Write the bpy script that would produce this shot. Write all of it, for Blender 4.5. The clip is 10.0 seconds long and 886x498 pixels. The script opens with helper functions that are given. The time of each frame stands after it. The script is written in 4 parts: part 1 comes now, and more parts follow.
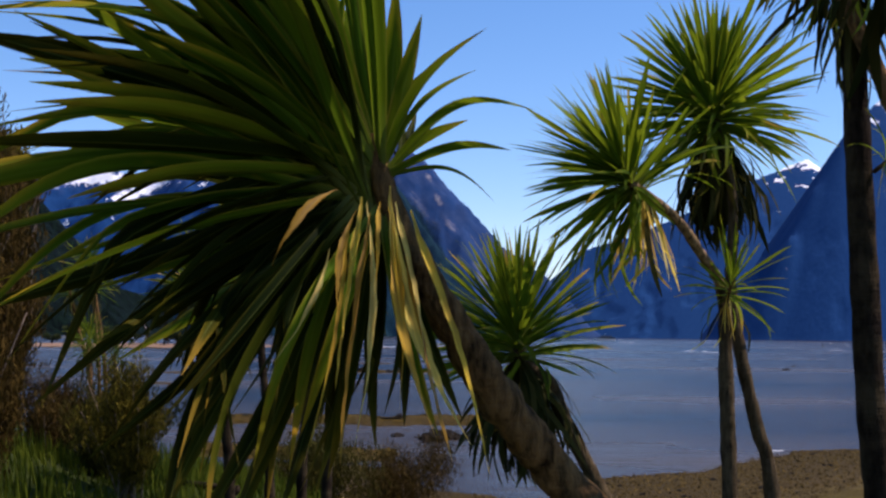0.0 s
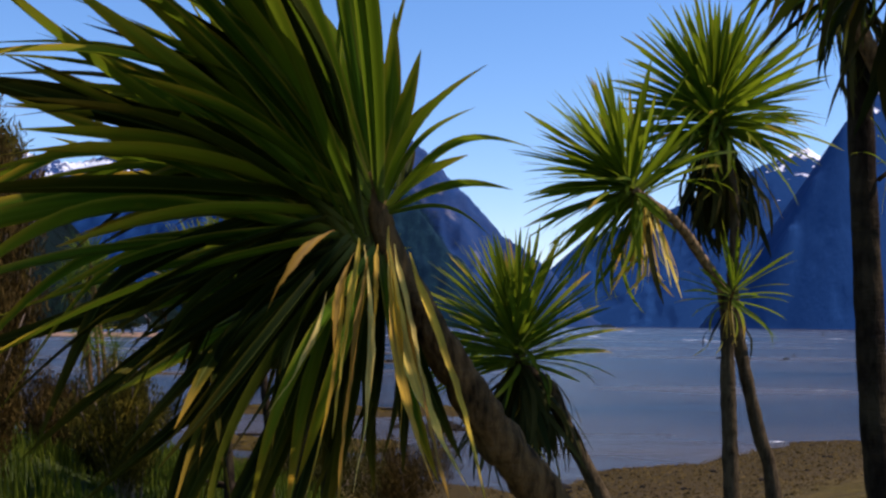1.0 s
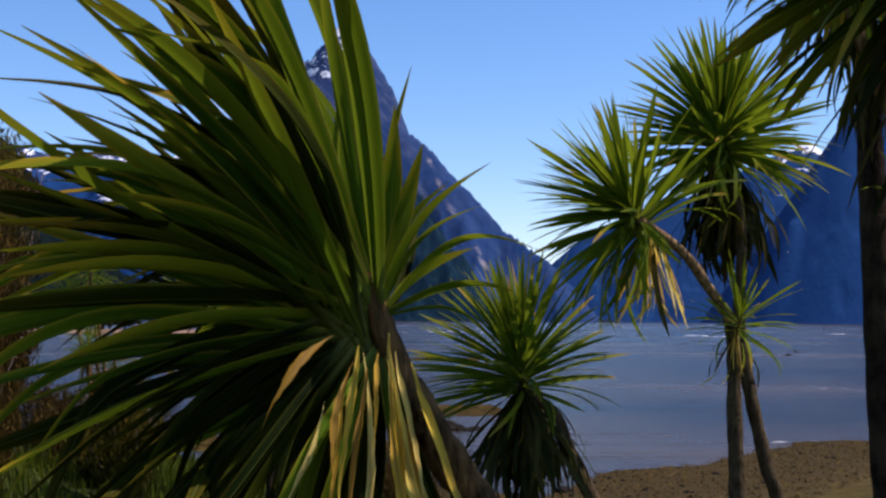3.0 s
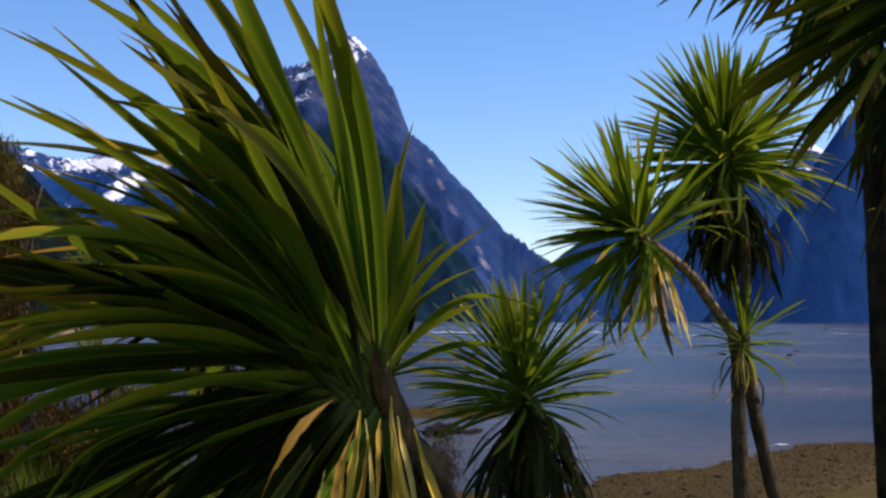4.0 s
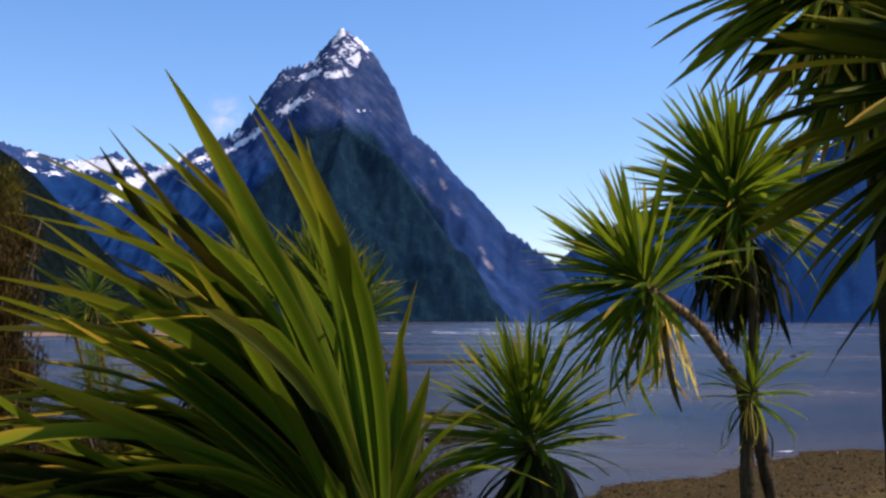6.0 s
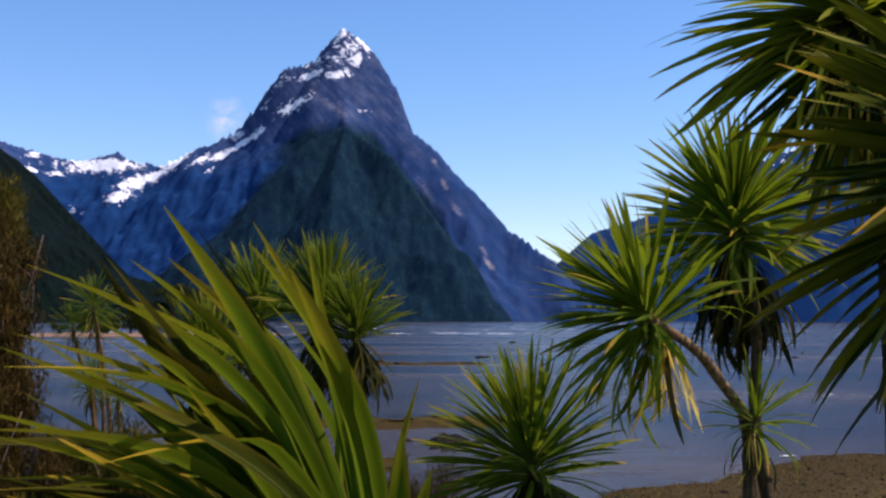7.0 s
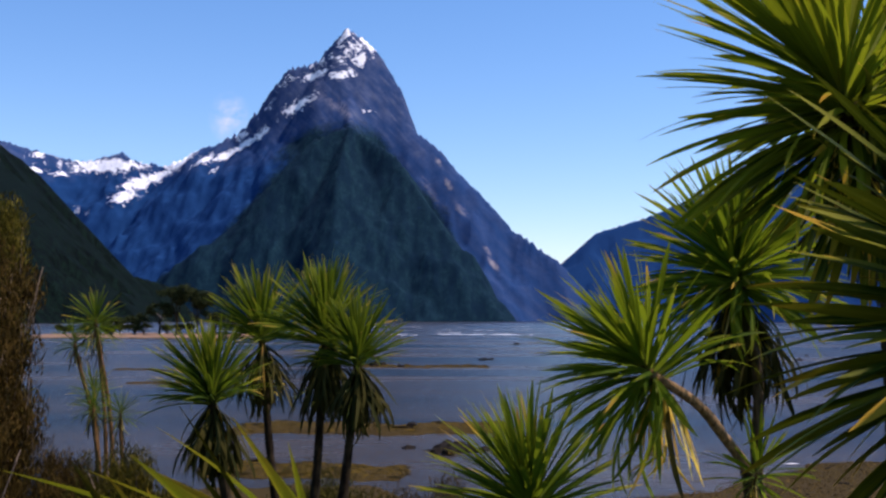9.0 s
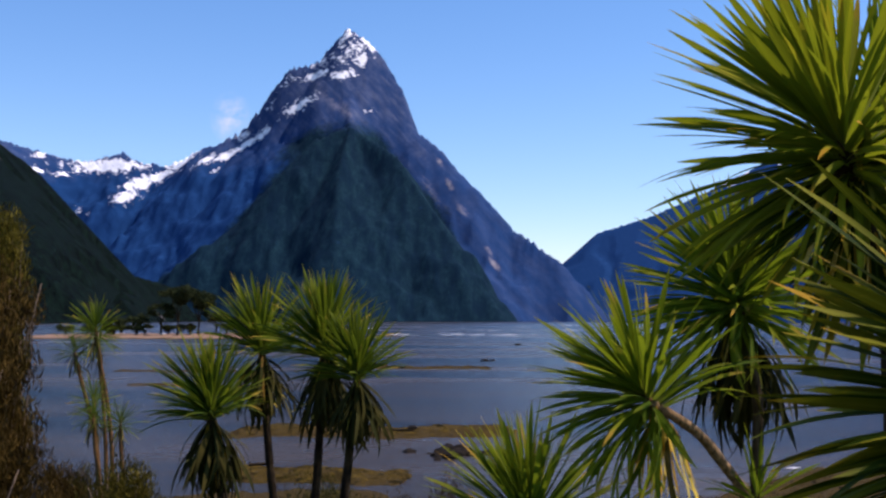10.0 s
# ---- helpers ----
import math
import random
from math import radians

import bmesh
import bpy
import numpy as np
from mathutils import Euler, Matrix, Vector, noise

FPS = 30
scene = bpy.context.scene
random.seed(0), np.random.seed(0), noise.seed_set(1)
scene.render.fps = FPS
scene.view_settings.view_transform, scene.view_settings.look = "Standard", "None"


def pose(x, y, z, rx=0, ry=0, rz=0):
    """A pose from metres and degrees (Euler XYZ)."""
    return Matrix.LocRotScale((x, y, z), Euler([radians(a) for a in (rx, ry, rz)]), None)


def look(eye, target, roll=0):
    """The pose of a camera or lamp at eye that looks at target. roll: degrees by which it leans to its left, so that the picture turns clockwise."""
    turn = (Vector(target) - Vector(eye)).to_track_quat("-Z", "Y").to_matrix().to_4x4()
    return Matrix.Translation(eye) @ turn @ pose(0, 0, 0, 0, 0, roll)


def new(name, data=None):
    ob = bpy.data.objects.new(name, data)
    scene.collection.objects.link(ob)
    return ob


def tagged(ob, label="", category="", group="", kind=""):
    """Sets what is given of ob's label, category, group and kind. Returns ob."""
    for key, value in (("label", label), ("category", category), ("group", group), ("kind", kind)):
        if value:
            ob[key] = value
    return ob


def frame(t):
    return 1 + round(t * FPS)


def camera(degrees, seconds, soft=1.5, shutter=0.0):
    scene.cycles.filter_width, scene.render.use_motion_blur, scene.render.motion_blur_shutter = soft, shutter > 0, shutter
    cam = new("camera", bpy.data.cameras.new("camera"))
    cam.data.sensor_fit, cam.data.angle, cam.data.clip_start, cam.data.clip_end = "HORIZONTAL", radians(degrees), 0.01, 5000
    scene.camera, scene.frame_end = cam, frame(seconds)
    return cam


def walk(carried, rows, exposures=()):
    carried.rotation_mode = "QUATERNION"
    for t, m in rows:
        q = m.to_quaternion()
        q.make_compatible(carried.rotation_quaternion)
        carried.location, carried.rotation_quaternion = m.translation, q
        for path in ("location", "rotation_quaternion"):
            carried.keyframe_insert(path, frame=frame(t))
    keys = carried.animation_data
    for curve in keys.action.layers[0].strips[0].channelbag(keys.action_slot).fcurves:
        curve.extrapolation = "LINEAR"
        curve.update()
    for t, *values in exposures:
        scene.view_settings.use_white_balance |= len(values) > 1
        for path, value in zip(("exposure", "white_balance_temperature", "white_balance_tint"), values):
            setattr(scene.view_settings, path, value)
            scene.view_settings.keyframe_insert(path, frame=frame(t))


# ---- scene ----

# ---- camera: a crane shot, rising from 5.2 to 6.9 m above the water ----
cam = camera(43.1, 10.0, soft=2.5, shutter=0.3)
PATH = [
    (0.0, 0.000, -0.300, 5.256, 4.41, 0.50, -0.63), (0.5, 0.000, -0.273, 5.318, 4.08, 0.48, -0.63), (1.0, 0.000, -0.245, 5.382, 3.84, 0.46, -0.63),
    (1.5, 0.000, -0.218, 5.437, 3.69, 0.44, -0.62), (2.0, 0.000, -0.191, 5.495, 3.63, 0.41, -0.60), (2.5, -0.002, -0.164, 5.563, 3.61, 0.38, -0.58),
    (4.0, -0.010, -0.082, 5.764, 3.60, 0.22, -0.49), (4.5, -0.012, -0.055, 5.836, 3.60, 0.16, -0.46), (5.0, -0.013, -0.027, 5.923, 3.60, 0.12, -0.43),
    (5.5, -0.014, 0.000, 6.015, 3.60, 0.09, -0.38), (7.0, -0.018, 0.027, 6.320, 3.60, 0.05, -0.27), (7.5, -0.009, 0.036, 6.408, 3.60, 0.05, -0.24),
    (8.0, -0.001, 0.044, 6.494, 3.60, 0.05, -0.19), (8.5, 0.008, 0.053, 6.578, 3.60, 0.05, -0.12), (9.0, 0.017, 0.062, 6.677, 3.60, 0.05, -0.06),
    (9.5, 0.027, 0.071, 6.767, 3.60, 0.05, -0.03), (10.0, 0.036, 0.080, 6.862, 3.60, 0.05, 0.00)]
walk(cam, [(t, pose(x, y, z, 90 + p, -r, w)) for t, x, y, z, p, r, w in PATH],
     exposures=[(0.0, 0.28, 6080, 28), (10.0, 0.28, 6080, 28)])

# ---- sky and sun: high sun to the right ----
SUN_EL, SUN_AZ = 57.0, 90.0
world = bpy.data.worlds.new("sky")
scene.world = world
world.use_nodes = True
wn = world.node_tree.nodes
wn.clear()
sky = wn.new("ShaderNodeTexSky")
sky.sky_type = 'NISHITA'
sky.sun_disc = False
sky.sun_elevation, sky.sun_rotation = radians(SUN_EL), radians(SUN_AZ)
sky.altitude, sky.air_density, sky.dust_density, sky.ozone_density = 0, 1.0, 0.05, 3.0
bg = wn.new("ShaderNodeBackground")
bg.inputs[1].default_value = 0.13
wo = wn.new("ShaderNodeOutputWorld")
deep = wn.new("ShaderNodeHueSaturation")
deep.inputs["Saturation"].default_value = 1.20
deep.inputs["Hue"].default_value = 0.496
world.node_tree.links.new(sky.outputs[0], deep.inputs["Color"])
world.node_tree.links.new(deep.outputs[0], bg.inputs[0])
world.node_tree.links.new(bg.outputs[0], wo.inputs[0])

sun = new("sun", bpy.data.lights.new("sun", 'SUN'))
sun.data.energy, sun.data.angle, sun.data.color = 5.0, radians(0.5), (1.0, 0.90, 0.74)
se, sa = radians(SUN_EL), radians(SUN_AZ)
sun.matrix_basis = look((math.sin(sa) * math.cos(se) * 60, math.cos(sa) * math.cos(se) * 60, math.sin(se) * 60), (0, 0, 0))


# ---- materials ----
class Nodes:
    """A small node-graph writer."""

    def __init__(self, name):
        self.mat = bpy.data.materials.new(name)
        self.mat.use_nodes = True
        self.t = self.mat.node_tree
        self.t.nodes.clear()
        self.out = self.t.nodes.new("ShaderNodeOutputMaterial")

    def add(self, kind, **kw):
        n = self.t.nodes.new(kind)
        for k, v in kw.items():
            if k in ("operation", "blend_type", "data_type", "feature", "attribute_name"):
                setattr(n, k, v)
        return n

    def link(self, a, b):
        self.t.links.new(a, b)

    def coords(self, scale, kind="Object"):
        tc = self.t.nodes.new("ShaderNodeTexCoord")
        mp = self.t.nodes.new("ShaderNodeMapping")
        mp.inputs["Scale"].default_value = scale
        self.link(tc.outputs[kind], mp.inputs[0])
        return mp.outputs[0]

    def noise(self, vec, scale, detail=4, rough=0.55):
        n = self.t.nodes.new("ShaderNodeTexNoise")
        n.inputs["Scale"].default_value, n.inputs["Detail"].default_value = scale, detail
        n.inputs["Roughness"].default_value = rough
        self.link(vec, n.inputs["Vector"])
        return n.outputs["Fac"]

    def ramp(self, fac, stops):
        r = self.t.nodes.new("ShaderNodeValToRGB")
        e = r.color_ramp.elements
        while len(e) < len(stops):
            e.new(0.5)
        for el, (p, c) in zip(e, stops):
            el.position = p
            el.color = (*c, 1) if len(c) == 3 else c
        self.link(fac, r.inputs[0])
        return r.outputs[0]

    def mix(self, fac, a, b, mode='MIX'):
        m = self.t.nodes.new("ShaderNodeMixRGB")
        m.blend_type = mode
        for i, v in ((0, fac), (1, a), (2, b)):
            if isinstance(v, (int, float)):
                m.inputs[i].default_value = v
            elif isinstance(v, tuple):
                m.inputs[i].default_value = (*v, 1)
            else:
                self.link(v, m.inputs[i])
        return m.outputs[0]

    def math(self, op, a, b=0.0):
        m = self.t.nodes.new("ShaderNodeMath")
        m.operation = op
        for i, v in ((0, a), (1, b)):
            if isinstance(v, (int, float)):
                m.inputs[i].default_value = v
            else:
                self.link(v, m.inputs[i])
        return m.outputs[0]

    def axis(self, vec, which):
        s = self.t.nodes.new("ShaderNodeSeparateXYZ")
        self.link(vec, s.inputs[0])
        return s.outputs[which]

    def bump(self, height, strength, dist):
        b = self.t.nodes.new("ShaderNodeBump")
        b.inputs["Strength"].default_value, b.inputs["Distance"].default_value = strength, dist
        self.link(height, b.inputs["Height"])
        return b.outputs[0]

    def surface(self, color, rough=0.7, normal=None, spec=0.5, translucent=0.0, tcolor=None):
        p = self.t.nodes.new("ShaderNodeBsdfPrincipled")
        if isinstance(color, tuple):
            p.inputs["Base Color"].default_value = (*color, 1)
        else:
            self.link(color, p.inputs["Base Color"])
        if isinstance(rough, (int, float)):
            p.inputs["Roughness"].default_value = rough
        else:
            self.link(rough, p.inputs["Roughness"])
        p.inputs["Specular IOR Level"].default_value = spec
        if normal is not None:
            self.link(normal, p.inputs["Normal"])
        shader = p.outputs[0]
        if translucent:
            tr = self.t.nodes.new("ShaderNodeBsdfTranslucent")
            self.link(tcolor if tcolor is not None else color, tr.inputs[0])
            ms = self.t.nodes.new("ShaderNodeMixShader")
            ms.inputs[0].default_value = translucent
            self.link(shader, ms.inputs[1])
            self.link(tr.outputs[0], ms.inputs[2])
            shader = ms.outputs[0]
        self.link(shader, self.out.inputs[0])
        return self.mat


def leaf_material(name, deep, fresh, tip, yel=0.5, scar=0.66, thin=0.38, glow=0.5, broad=False, margin=0.55):
    """Sword leaf. thin: how much light comes through; glow: how yellow-green that light is; broad: the large blades near by, with margins."""
    n = Nodes(name)
    info = n.add("ShaderNodeObjectInfo")
    rnd = info.outputs["Random"]
    along = n.axis(n.coords((1, 1, 1)), 0)
    streak = n.noise(n.coords((1.5, 80, 3)), 1.0, 3)
    blot = n.noise(n.coords((7, 30, 3)), 1.0, 2)
    base = n.mix(n.math('POWER', rnd, 2.0), deep, fresh)
    base = n.mix(n.ramp(streak, [(0.38, (0, 0, 0)), (0.66, (1, 1, 1))]), n.mix(0.45, base, deep), n.mix(0.45, base, fresh))
    # a pale midrib and scattered scars
    if broad:
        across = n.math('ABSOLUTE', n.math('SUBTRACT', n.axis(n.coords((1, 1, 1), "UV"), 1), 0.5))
        base = n.mix(n.ramp(across, [(0.0, (0.45, 0.45, 0.45)), (0.06, (0, 0, 0))]), base, n.mix(0.5, base, (0.20, 0.22, 0.05)))
        edge = n.math('ADD', across, n.math('MULTIPLY', n.math('SUBTRACT', blot, 0.5), 0.12))
        base = n.mix(n.ramp(edge, [(0.36, (0, 0, 0)), (0.50, (margin, margin, margin))]), base, (0.34, 0.26, 0.03))
        base = n.mix(n.ramp(n.math('ADD', along, n.math('MULTIPLY', across, 0.5)), [(0.80, (0, 0, 0)), (1.18, (margin * 1.6, margin * 1.6, margin * 1.6))]), base, (0.34, 0.20, 0.012))
    else:
        rib = n.math('ABSOLUTE', n.axis(n.coords((1, 1, 1)), 1))
        base = n.mix(n.ramp(rib, [(0.0, (0.5, 0.5, 0.5)), (0.0045, (0, 0, 0))]), base, n.mix(0.5, base, (0.22, 0.24, 0.05)))
    base = n.mix(n.ramp(blot, [(scar, (0, 0, 0)), (scar + 0.12, (0.55, 0.55, 0.55))]), base, tip)
    base = n.mix(n.ramp(along, [(0.02, (0.55, 0.55, 0.55)), (0.18, (0, 0, 0))]), base, (0.20, 0.22, 0.06))
    # blades yellow towards their ends, some more than others
    yellow = n.math('ADD', along, n.math('MULTIPLY', n.math('SUBTRACT', rnd, 0.5), 0.5))
    base = n.mix(n.ramp(yellow, [(0.55, (0, 0, 0)), (1.05, (yel, yel, yel))]), base, (0.25, 0.22, 0.010))
    # dry, yellow-brown tips on some blades
    dry = n.math('ADD', along, n.math('MULTIPLY', n.math('SUBTRACT', rnd, 0.75), 0.5))
    dry = n.math('ADD', dry, n.math('MULTIPLY', n.math('SUBTRACT', blot, 0.5), 0.35))
    base = n.mix(n.ramp(dry, [(0.84, (0, 0, 0)), (0.98, (1, 1, 1))]), base, tip)
    bmp = n.bump(streak, 0.35, 0.004)
    lit = n.mix(glow, n.mix(0.5, base, fresh), (0.22, 0.29, 0.006))
    return n.surface(base, 0.58, bmp, 0.025, thin, lit)


M_LEAF = leaf_material("cabbage_leaf", (0.005, 0.018, 0.001), (0.105, 0.195, 0.008), (0.36, 0.20, 0.014), 0.55, 0.72, 0.32, 0.30, True, 0.55)
# older lower and inner leaves, the crown's shade put into their near-black colour
M_LEAF_OLD_SHADED = leaf_material("old_shaded_leaf", (0.0020, 0.0060, 0.0006), (0.018, 0.027, 0.0016), (0.16, 0.10, 0.010), 0.08, 0.78, 0.05, 0.02, True, 0.04)
# bright copy of the near leaf, sunlight put into its colour
M_LEAF_LEE = leaf_material("sunlit_broad_leaf", (0.018, 0.048, 0.003), (0.160, 0.220, 0.006), (0.36, 0.19, 0.014), 0.7, 0.74, 0.36, 0.45, True)
# leaf copy darkened for hanging fronds and undersides, with shade in its colour
M_LEAF_SHADE = leaf_material("shaded_leaf", (0.004, 0.014, 0.001), (0.060, 0.085, 0.004), (0.30, 0.18, 0.014), 0.6, 0.71, 0.14, 0.1)
M_LEAF_HEAD = leaf_material("mid_leaf", (0.005, 0.022, 0.003), (0.150, 0.215, 0.009), (0.34, 0.21, 0.03), 0.55, 0.74, 0.36, 0.45)
M_LEAF_ROW = leaf_material("shaggy_leaf", (0.004, 0.018, 0.003), (0.105, 0.165, 0.010), (0.30, 0.20, 0.03), 0.40, 0.76, 0.30, 0.3)
M_LEAF_FAR = leaf_material("cabbage_leaf_sunlit", (0.006, 0.026, 0.003), (0.185, 0.265, 0.009), (0.34, 0.22, 0.03), 0.55, 0.74)


def dead_material():
    n = Nodes("dead_leaf")
    info = n.add("ShaderNodeObjectInfo")
    streak = n.noise(n.coords((3, 50, 3)), 1.0, 3)
    base = n.ramp(info.outputs["Random"], [(0.0, (0.26, 0.14, 0.014)), (0.3, (0.70, 0.43, 0.030)), (0.7, (0.90, 0.64, 0.06)), (1.0, (0.90, 0.74, 0.22))])
    base = n.mix(n.ramp(streak, [(0.44, (0, 0, 0)), (0.66, (0.6, 0.6, 0.6))]), base, (0.22, 0.11, 0.016))
    return n.surface(base, 0.65, n.bump(streak, 0.5, 0.004), 0.3, 0.5, base)


M_DEAD = dead_material()


def skirt_material():
    n = Nodes("withered_thatch")
    info = n.add("ShaderNodeObjectInfo")
    streak = n.noise(n.coords((3, 40, 3)), 1.0, 3)
    base = n.mix(streak, n.mix(info.outputs["Random"], (0.008, 0.016, 0.003), (0.085, 0.068, 0.014)), (0.022, 0.022, 0.005))
    return n.surface(base, 0.75, n.bump(streak, 0.4, 0.004), 0.04, 0.12, base)


M_SKIRT = skirt_material()


def bark_material(name, dark, light, ring):
    n = Nodes(name)
    co = n.coords((1, 1, 1))
    big = n.noise(co, 5, 3)
    crack = n.noise(n.coords((34, 34, 9)), 1.0, 5, 0.65)
    rings = n.noise(n.coords((6, 6, ring)), 1.0, 3)
    c = n.mix(n.ramp(crack, [(0.34, (0, 0, 0)), (0.62, (1, 1, 1))]), dark, light)
    c = n.mix(n.ramp(big, [(0.4, (0, 0, 0)), (0.65, (0.6, 0.6, 0.6))]), c, n.mix(0.4, c, (0.13, 0.095, 0.045)))
    h = n.math('ADD', crack, n.math('MULTIPLY', rings, 0.7))
    return n.surface(c, 0.9, n.bump(h, 1.0, 0.02), 0.05)


M_BARK = bark_material("cabbage_bark", (0.016, 0.008, 0.003), (0.165, 0.086, 0.030), 30)
M_BARK_MID = bark_material("weathered_bark", (0.012, 0.008, 0.004), (0.090, 0.062, 0.032), 28)
# lighter bark copy for one limb, sunlight put into its colour
M_LIMB = bark_material("sunlit_bark", (0.06, 0.034, 0.014), (0.34, 0.21, 0.095), 20)
M_BARK_DARK = bark_material("dark_bark", (0.005, 0.0035, 0.002), (0.020, 0.013, 0.008), 26)
M_TWIG = bark_material("twig_bark", (0.07, 0.05, 0.035), (0.20, 0.15, 0.11), 12)
M_TWIG_PALE = bark_material("pale_twig_bark", (0.16, 0.13, 0.10), (0.42, 0.36, 0.29), 12)


def foliage_material(name, a, b, trans=0.25):
    n = Nodes(name)
    g = n.add("ShaderNodeNewGeometry")
    big = n.noise(n.coords((1, 1, 1)), 1.3, 3)
    c = n.mix(g.outputs["Random Per Island"], a, b)
    c = n.mix(n.math('MULTIPLY', big, 0.6), c, a)
    return n.surface(c, 0.85, None, 0.05, trans, c)


M_SHRUB = foliage_material("brown_shrub", (0.013, 0.008, 0.002), (0.125, 0.078, 0.016))
M_OLIVE = foliage_material("olive_shrub", (0.020, 0.021, 0.004), (0.085, 0.070, 0.010))
M_YELLOW = foliage_material("yellow_shrub", (0.018, 0.017, 0.003), (0.190, 0.150, 0.016))
M_DARKTREE = foliage_material("dark_bush", (0.018, 0.026, 0.010), (0.050, 0.060, 0.018), 0.15)
M_GRASS = foliage_material("bank_grass", (0.026, 0.044, 0.004), (0.130, 0.150, 0.010), 0.35)


def ground_material():
    n = Nodes("shore_ground")
    co = n.coords((1, 1, 1))
    z = n.axis(co, 2)
    big = n.noise(co, 0.22, 4)
    mid = n.noise(co, 1.6, 5, 0.65)
    fine = n.noise(co, 14, 5, 0.7)
    peb = n.t.nodes.new("ShaderNodeTexVoronoi")
    peb.inputs["Scale"].default_value = 5.0
    n.link(co, peb.inputs["Vector"])
    gravel = n.ramp(mid, [(0.34, (0.022, 0.014, 0.003)), (0.5, (0.072, 0.047, 0.009)), (0.66, (0.165, 0.112, 0.026))])
    gravel = n.mix(n.ramp(fine, [(0.42, (0, 0, 0)), (0.66, (0.8, 0.8, 0.8))]), gravel, (0.075, 0.050, 0.028))
    weed = n.mix(mid, (0.036, 0.025, 0.003), (0.090, 0.066, 0.007))
    c = n.mix(n.ramp(big, [(0.42, (0, 0, 0)), (0.6, (0.8, 0.8, 0.8))]), gravel, weed)
    # turf starts well above the tide line
    # low bars stay wet and weedy
    c = n.mix(n.ramp(z, [(0.22, (0.85, 0.85, 0.85)), (0.6, (0, 0, 0))]), c, n.mix(fine, (0.014, 0.009, 0.002), (0.060, 0.038, 0.007)))
    # dry pinkish sand on the far spit
    spit = n.math('MULTIPLY', n.ramp(n.math('MULTIPLY', n.axis(co, 1), 0.001), [(0.33, (0, 0, 0)), (0.36, (1, 1, 1))]), n.ramp(n.math('ADD', z, n.math('MULTIPLY', big, 0.3)), [(0.25, (0, 0, 0)), (0.5, (0.85, 0.85, 0.85))]))
    c = n.mix(spit, c, n.mix(mid, (0.15, 0.09, 0.055), (0.34, 0.22, 0.15)))
    turf = n.mix(mid, (0.012, 0.022, 0.004), (0.050, 0.060, 0.010))
    edge = n.math('ADD', z, n.math('MULTIPLY', n.math('SUBTRACT', big, 0.5), 1.2))
    c = n.mix(n.ramp(n.math('MULTIPLY', edge, 0.25), [(0.30, (0, 0, 0)), (0.42, (1, 1, 1))]), c, turf)
    h = n.math('ADD', n.math('MULTIPLY', fine, 0.5), n.math('ADD', mid, n.math('MULTIPLY', peb.outputs["Distance"], 0.5)))
    return n.surface(c, 0.9, n.bump(h, 0.9, 0.12), 0.08)


M_GROUND = ground_material()


def water_material():
    n = Nodes("sound_water")
    co = n.coords((1, 1, 1))
    chop = n.noise(n.coords((0.55, 1.5, 1)), 1.0, 5, 0.6)
    swell = n.noise(n.coords((0.05, 0.16, 1)), 1.0, 3)
    gust = n.noise(n.coords((0.012, 0.03, 1)), 1.0, 4)
    ripple = n.noise(n.coords((2.6, 6.5, 1)), 1.0, 3, 0.6)
    h = n.math('ADD', n.math('MULTIPLY', chop, 0.55), n.math('MULTIPLY', swell, 2.2))
    h = n.math('ADD', h, n.math('MULTIPLY', ripple, 0.16))
    c = n.mix(n.ramp(gust, [(0.40, (0, 0, 0)), (0.62, (1, 1, 1))]), (0.010, 0.014, 0.018), (0.058, 0.044, 0.032))
    rough = n.math('ADD', 0.16, n.math('MULTIPLY', gust, 0.2))
    return n.surface(c, rough, n.bump(h, 1.0, 0.6), 0.19)


M_WATER = water_material()


def foam_material():
    n = Nodes("foam")
    f = n.noise(n.coords((0.7, 0.7, 0.7)), 1.0, 4)
    return n.surface(n.mix(f, (0.62, 0.64, 0.66), (0.85, 0.86, 0.86)), 0.8)


M_FOAM = foam_material()


def mountain_material(name, forest_top, snow_from, snow_bias, forest_a, forest_b, rock_a, rock_b, snow_grain=0.011, relief=0.6, ribs=0.6, canopy=(0.25, 0.78)):
    """Forest low down, bare rock above, snow lying in patches on the gentler high ledges."""
    n = Nodes(name)
    co = n.coords((1, 1, 1))
    z = n.axis(co, 2)
    g = n.add("ShaderNodeNewGeometry")
    flat = n.axis(g.outputs["Normal"], 2)
    big = n.noise(co, 0.005, 5, 0.6)
    mid = n.noise(co, 0.018, 5, 0.65)
    fine = n.noise(n.coords((0.09, 0.09, 0.045)), 1.0, 5, 0.7)
    gully = n.noise(n.coords((0.05, 0.012, 0.006)), 1.0, 5, 0.65)
    forest = n.mix(n.ramp(fine, [(canopy[0], (0, 0, 0)), (canopy[1], (1, 1, 1))]), forest_a, forest_b)
    forest = n.mix(n.ramp(gully, [(0.35, (ribs, ribs, ribs)), (0.6, (0, 0, 0))]), forest, n.mix(0.5, forest, forest_a))
    rock = n.mix(n.ramp(mid, [(0.3, (0, 0, 0)), (0.7, (1, 1, 1))]), rock_a, rock_b)
    rock = n.mix(n.ramp(gully, [(0.3, (0.8, 0.8, 0.8)), (0.6, (0, 0, 0))]), rock, rock_a)
    line = n.math('ADD', n.math('DIVIDE', n.math('SUBTRACT', z, forest_top), 320.0), n.math('MULTIPLY', n.math('SUBTRACT', big, 0.5), 1.8))
    line = n.math('ADD', line, n.math('MULTIPLY', n.math('SUBTRACT', fine, 0.5), 0.9))
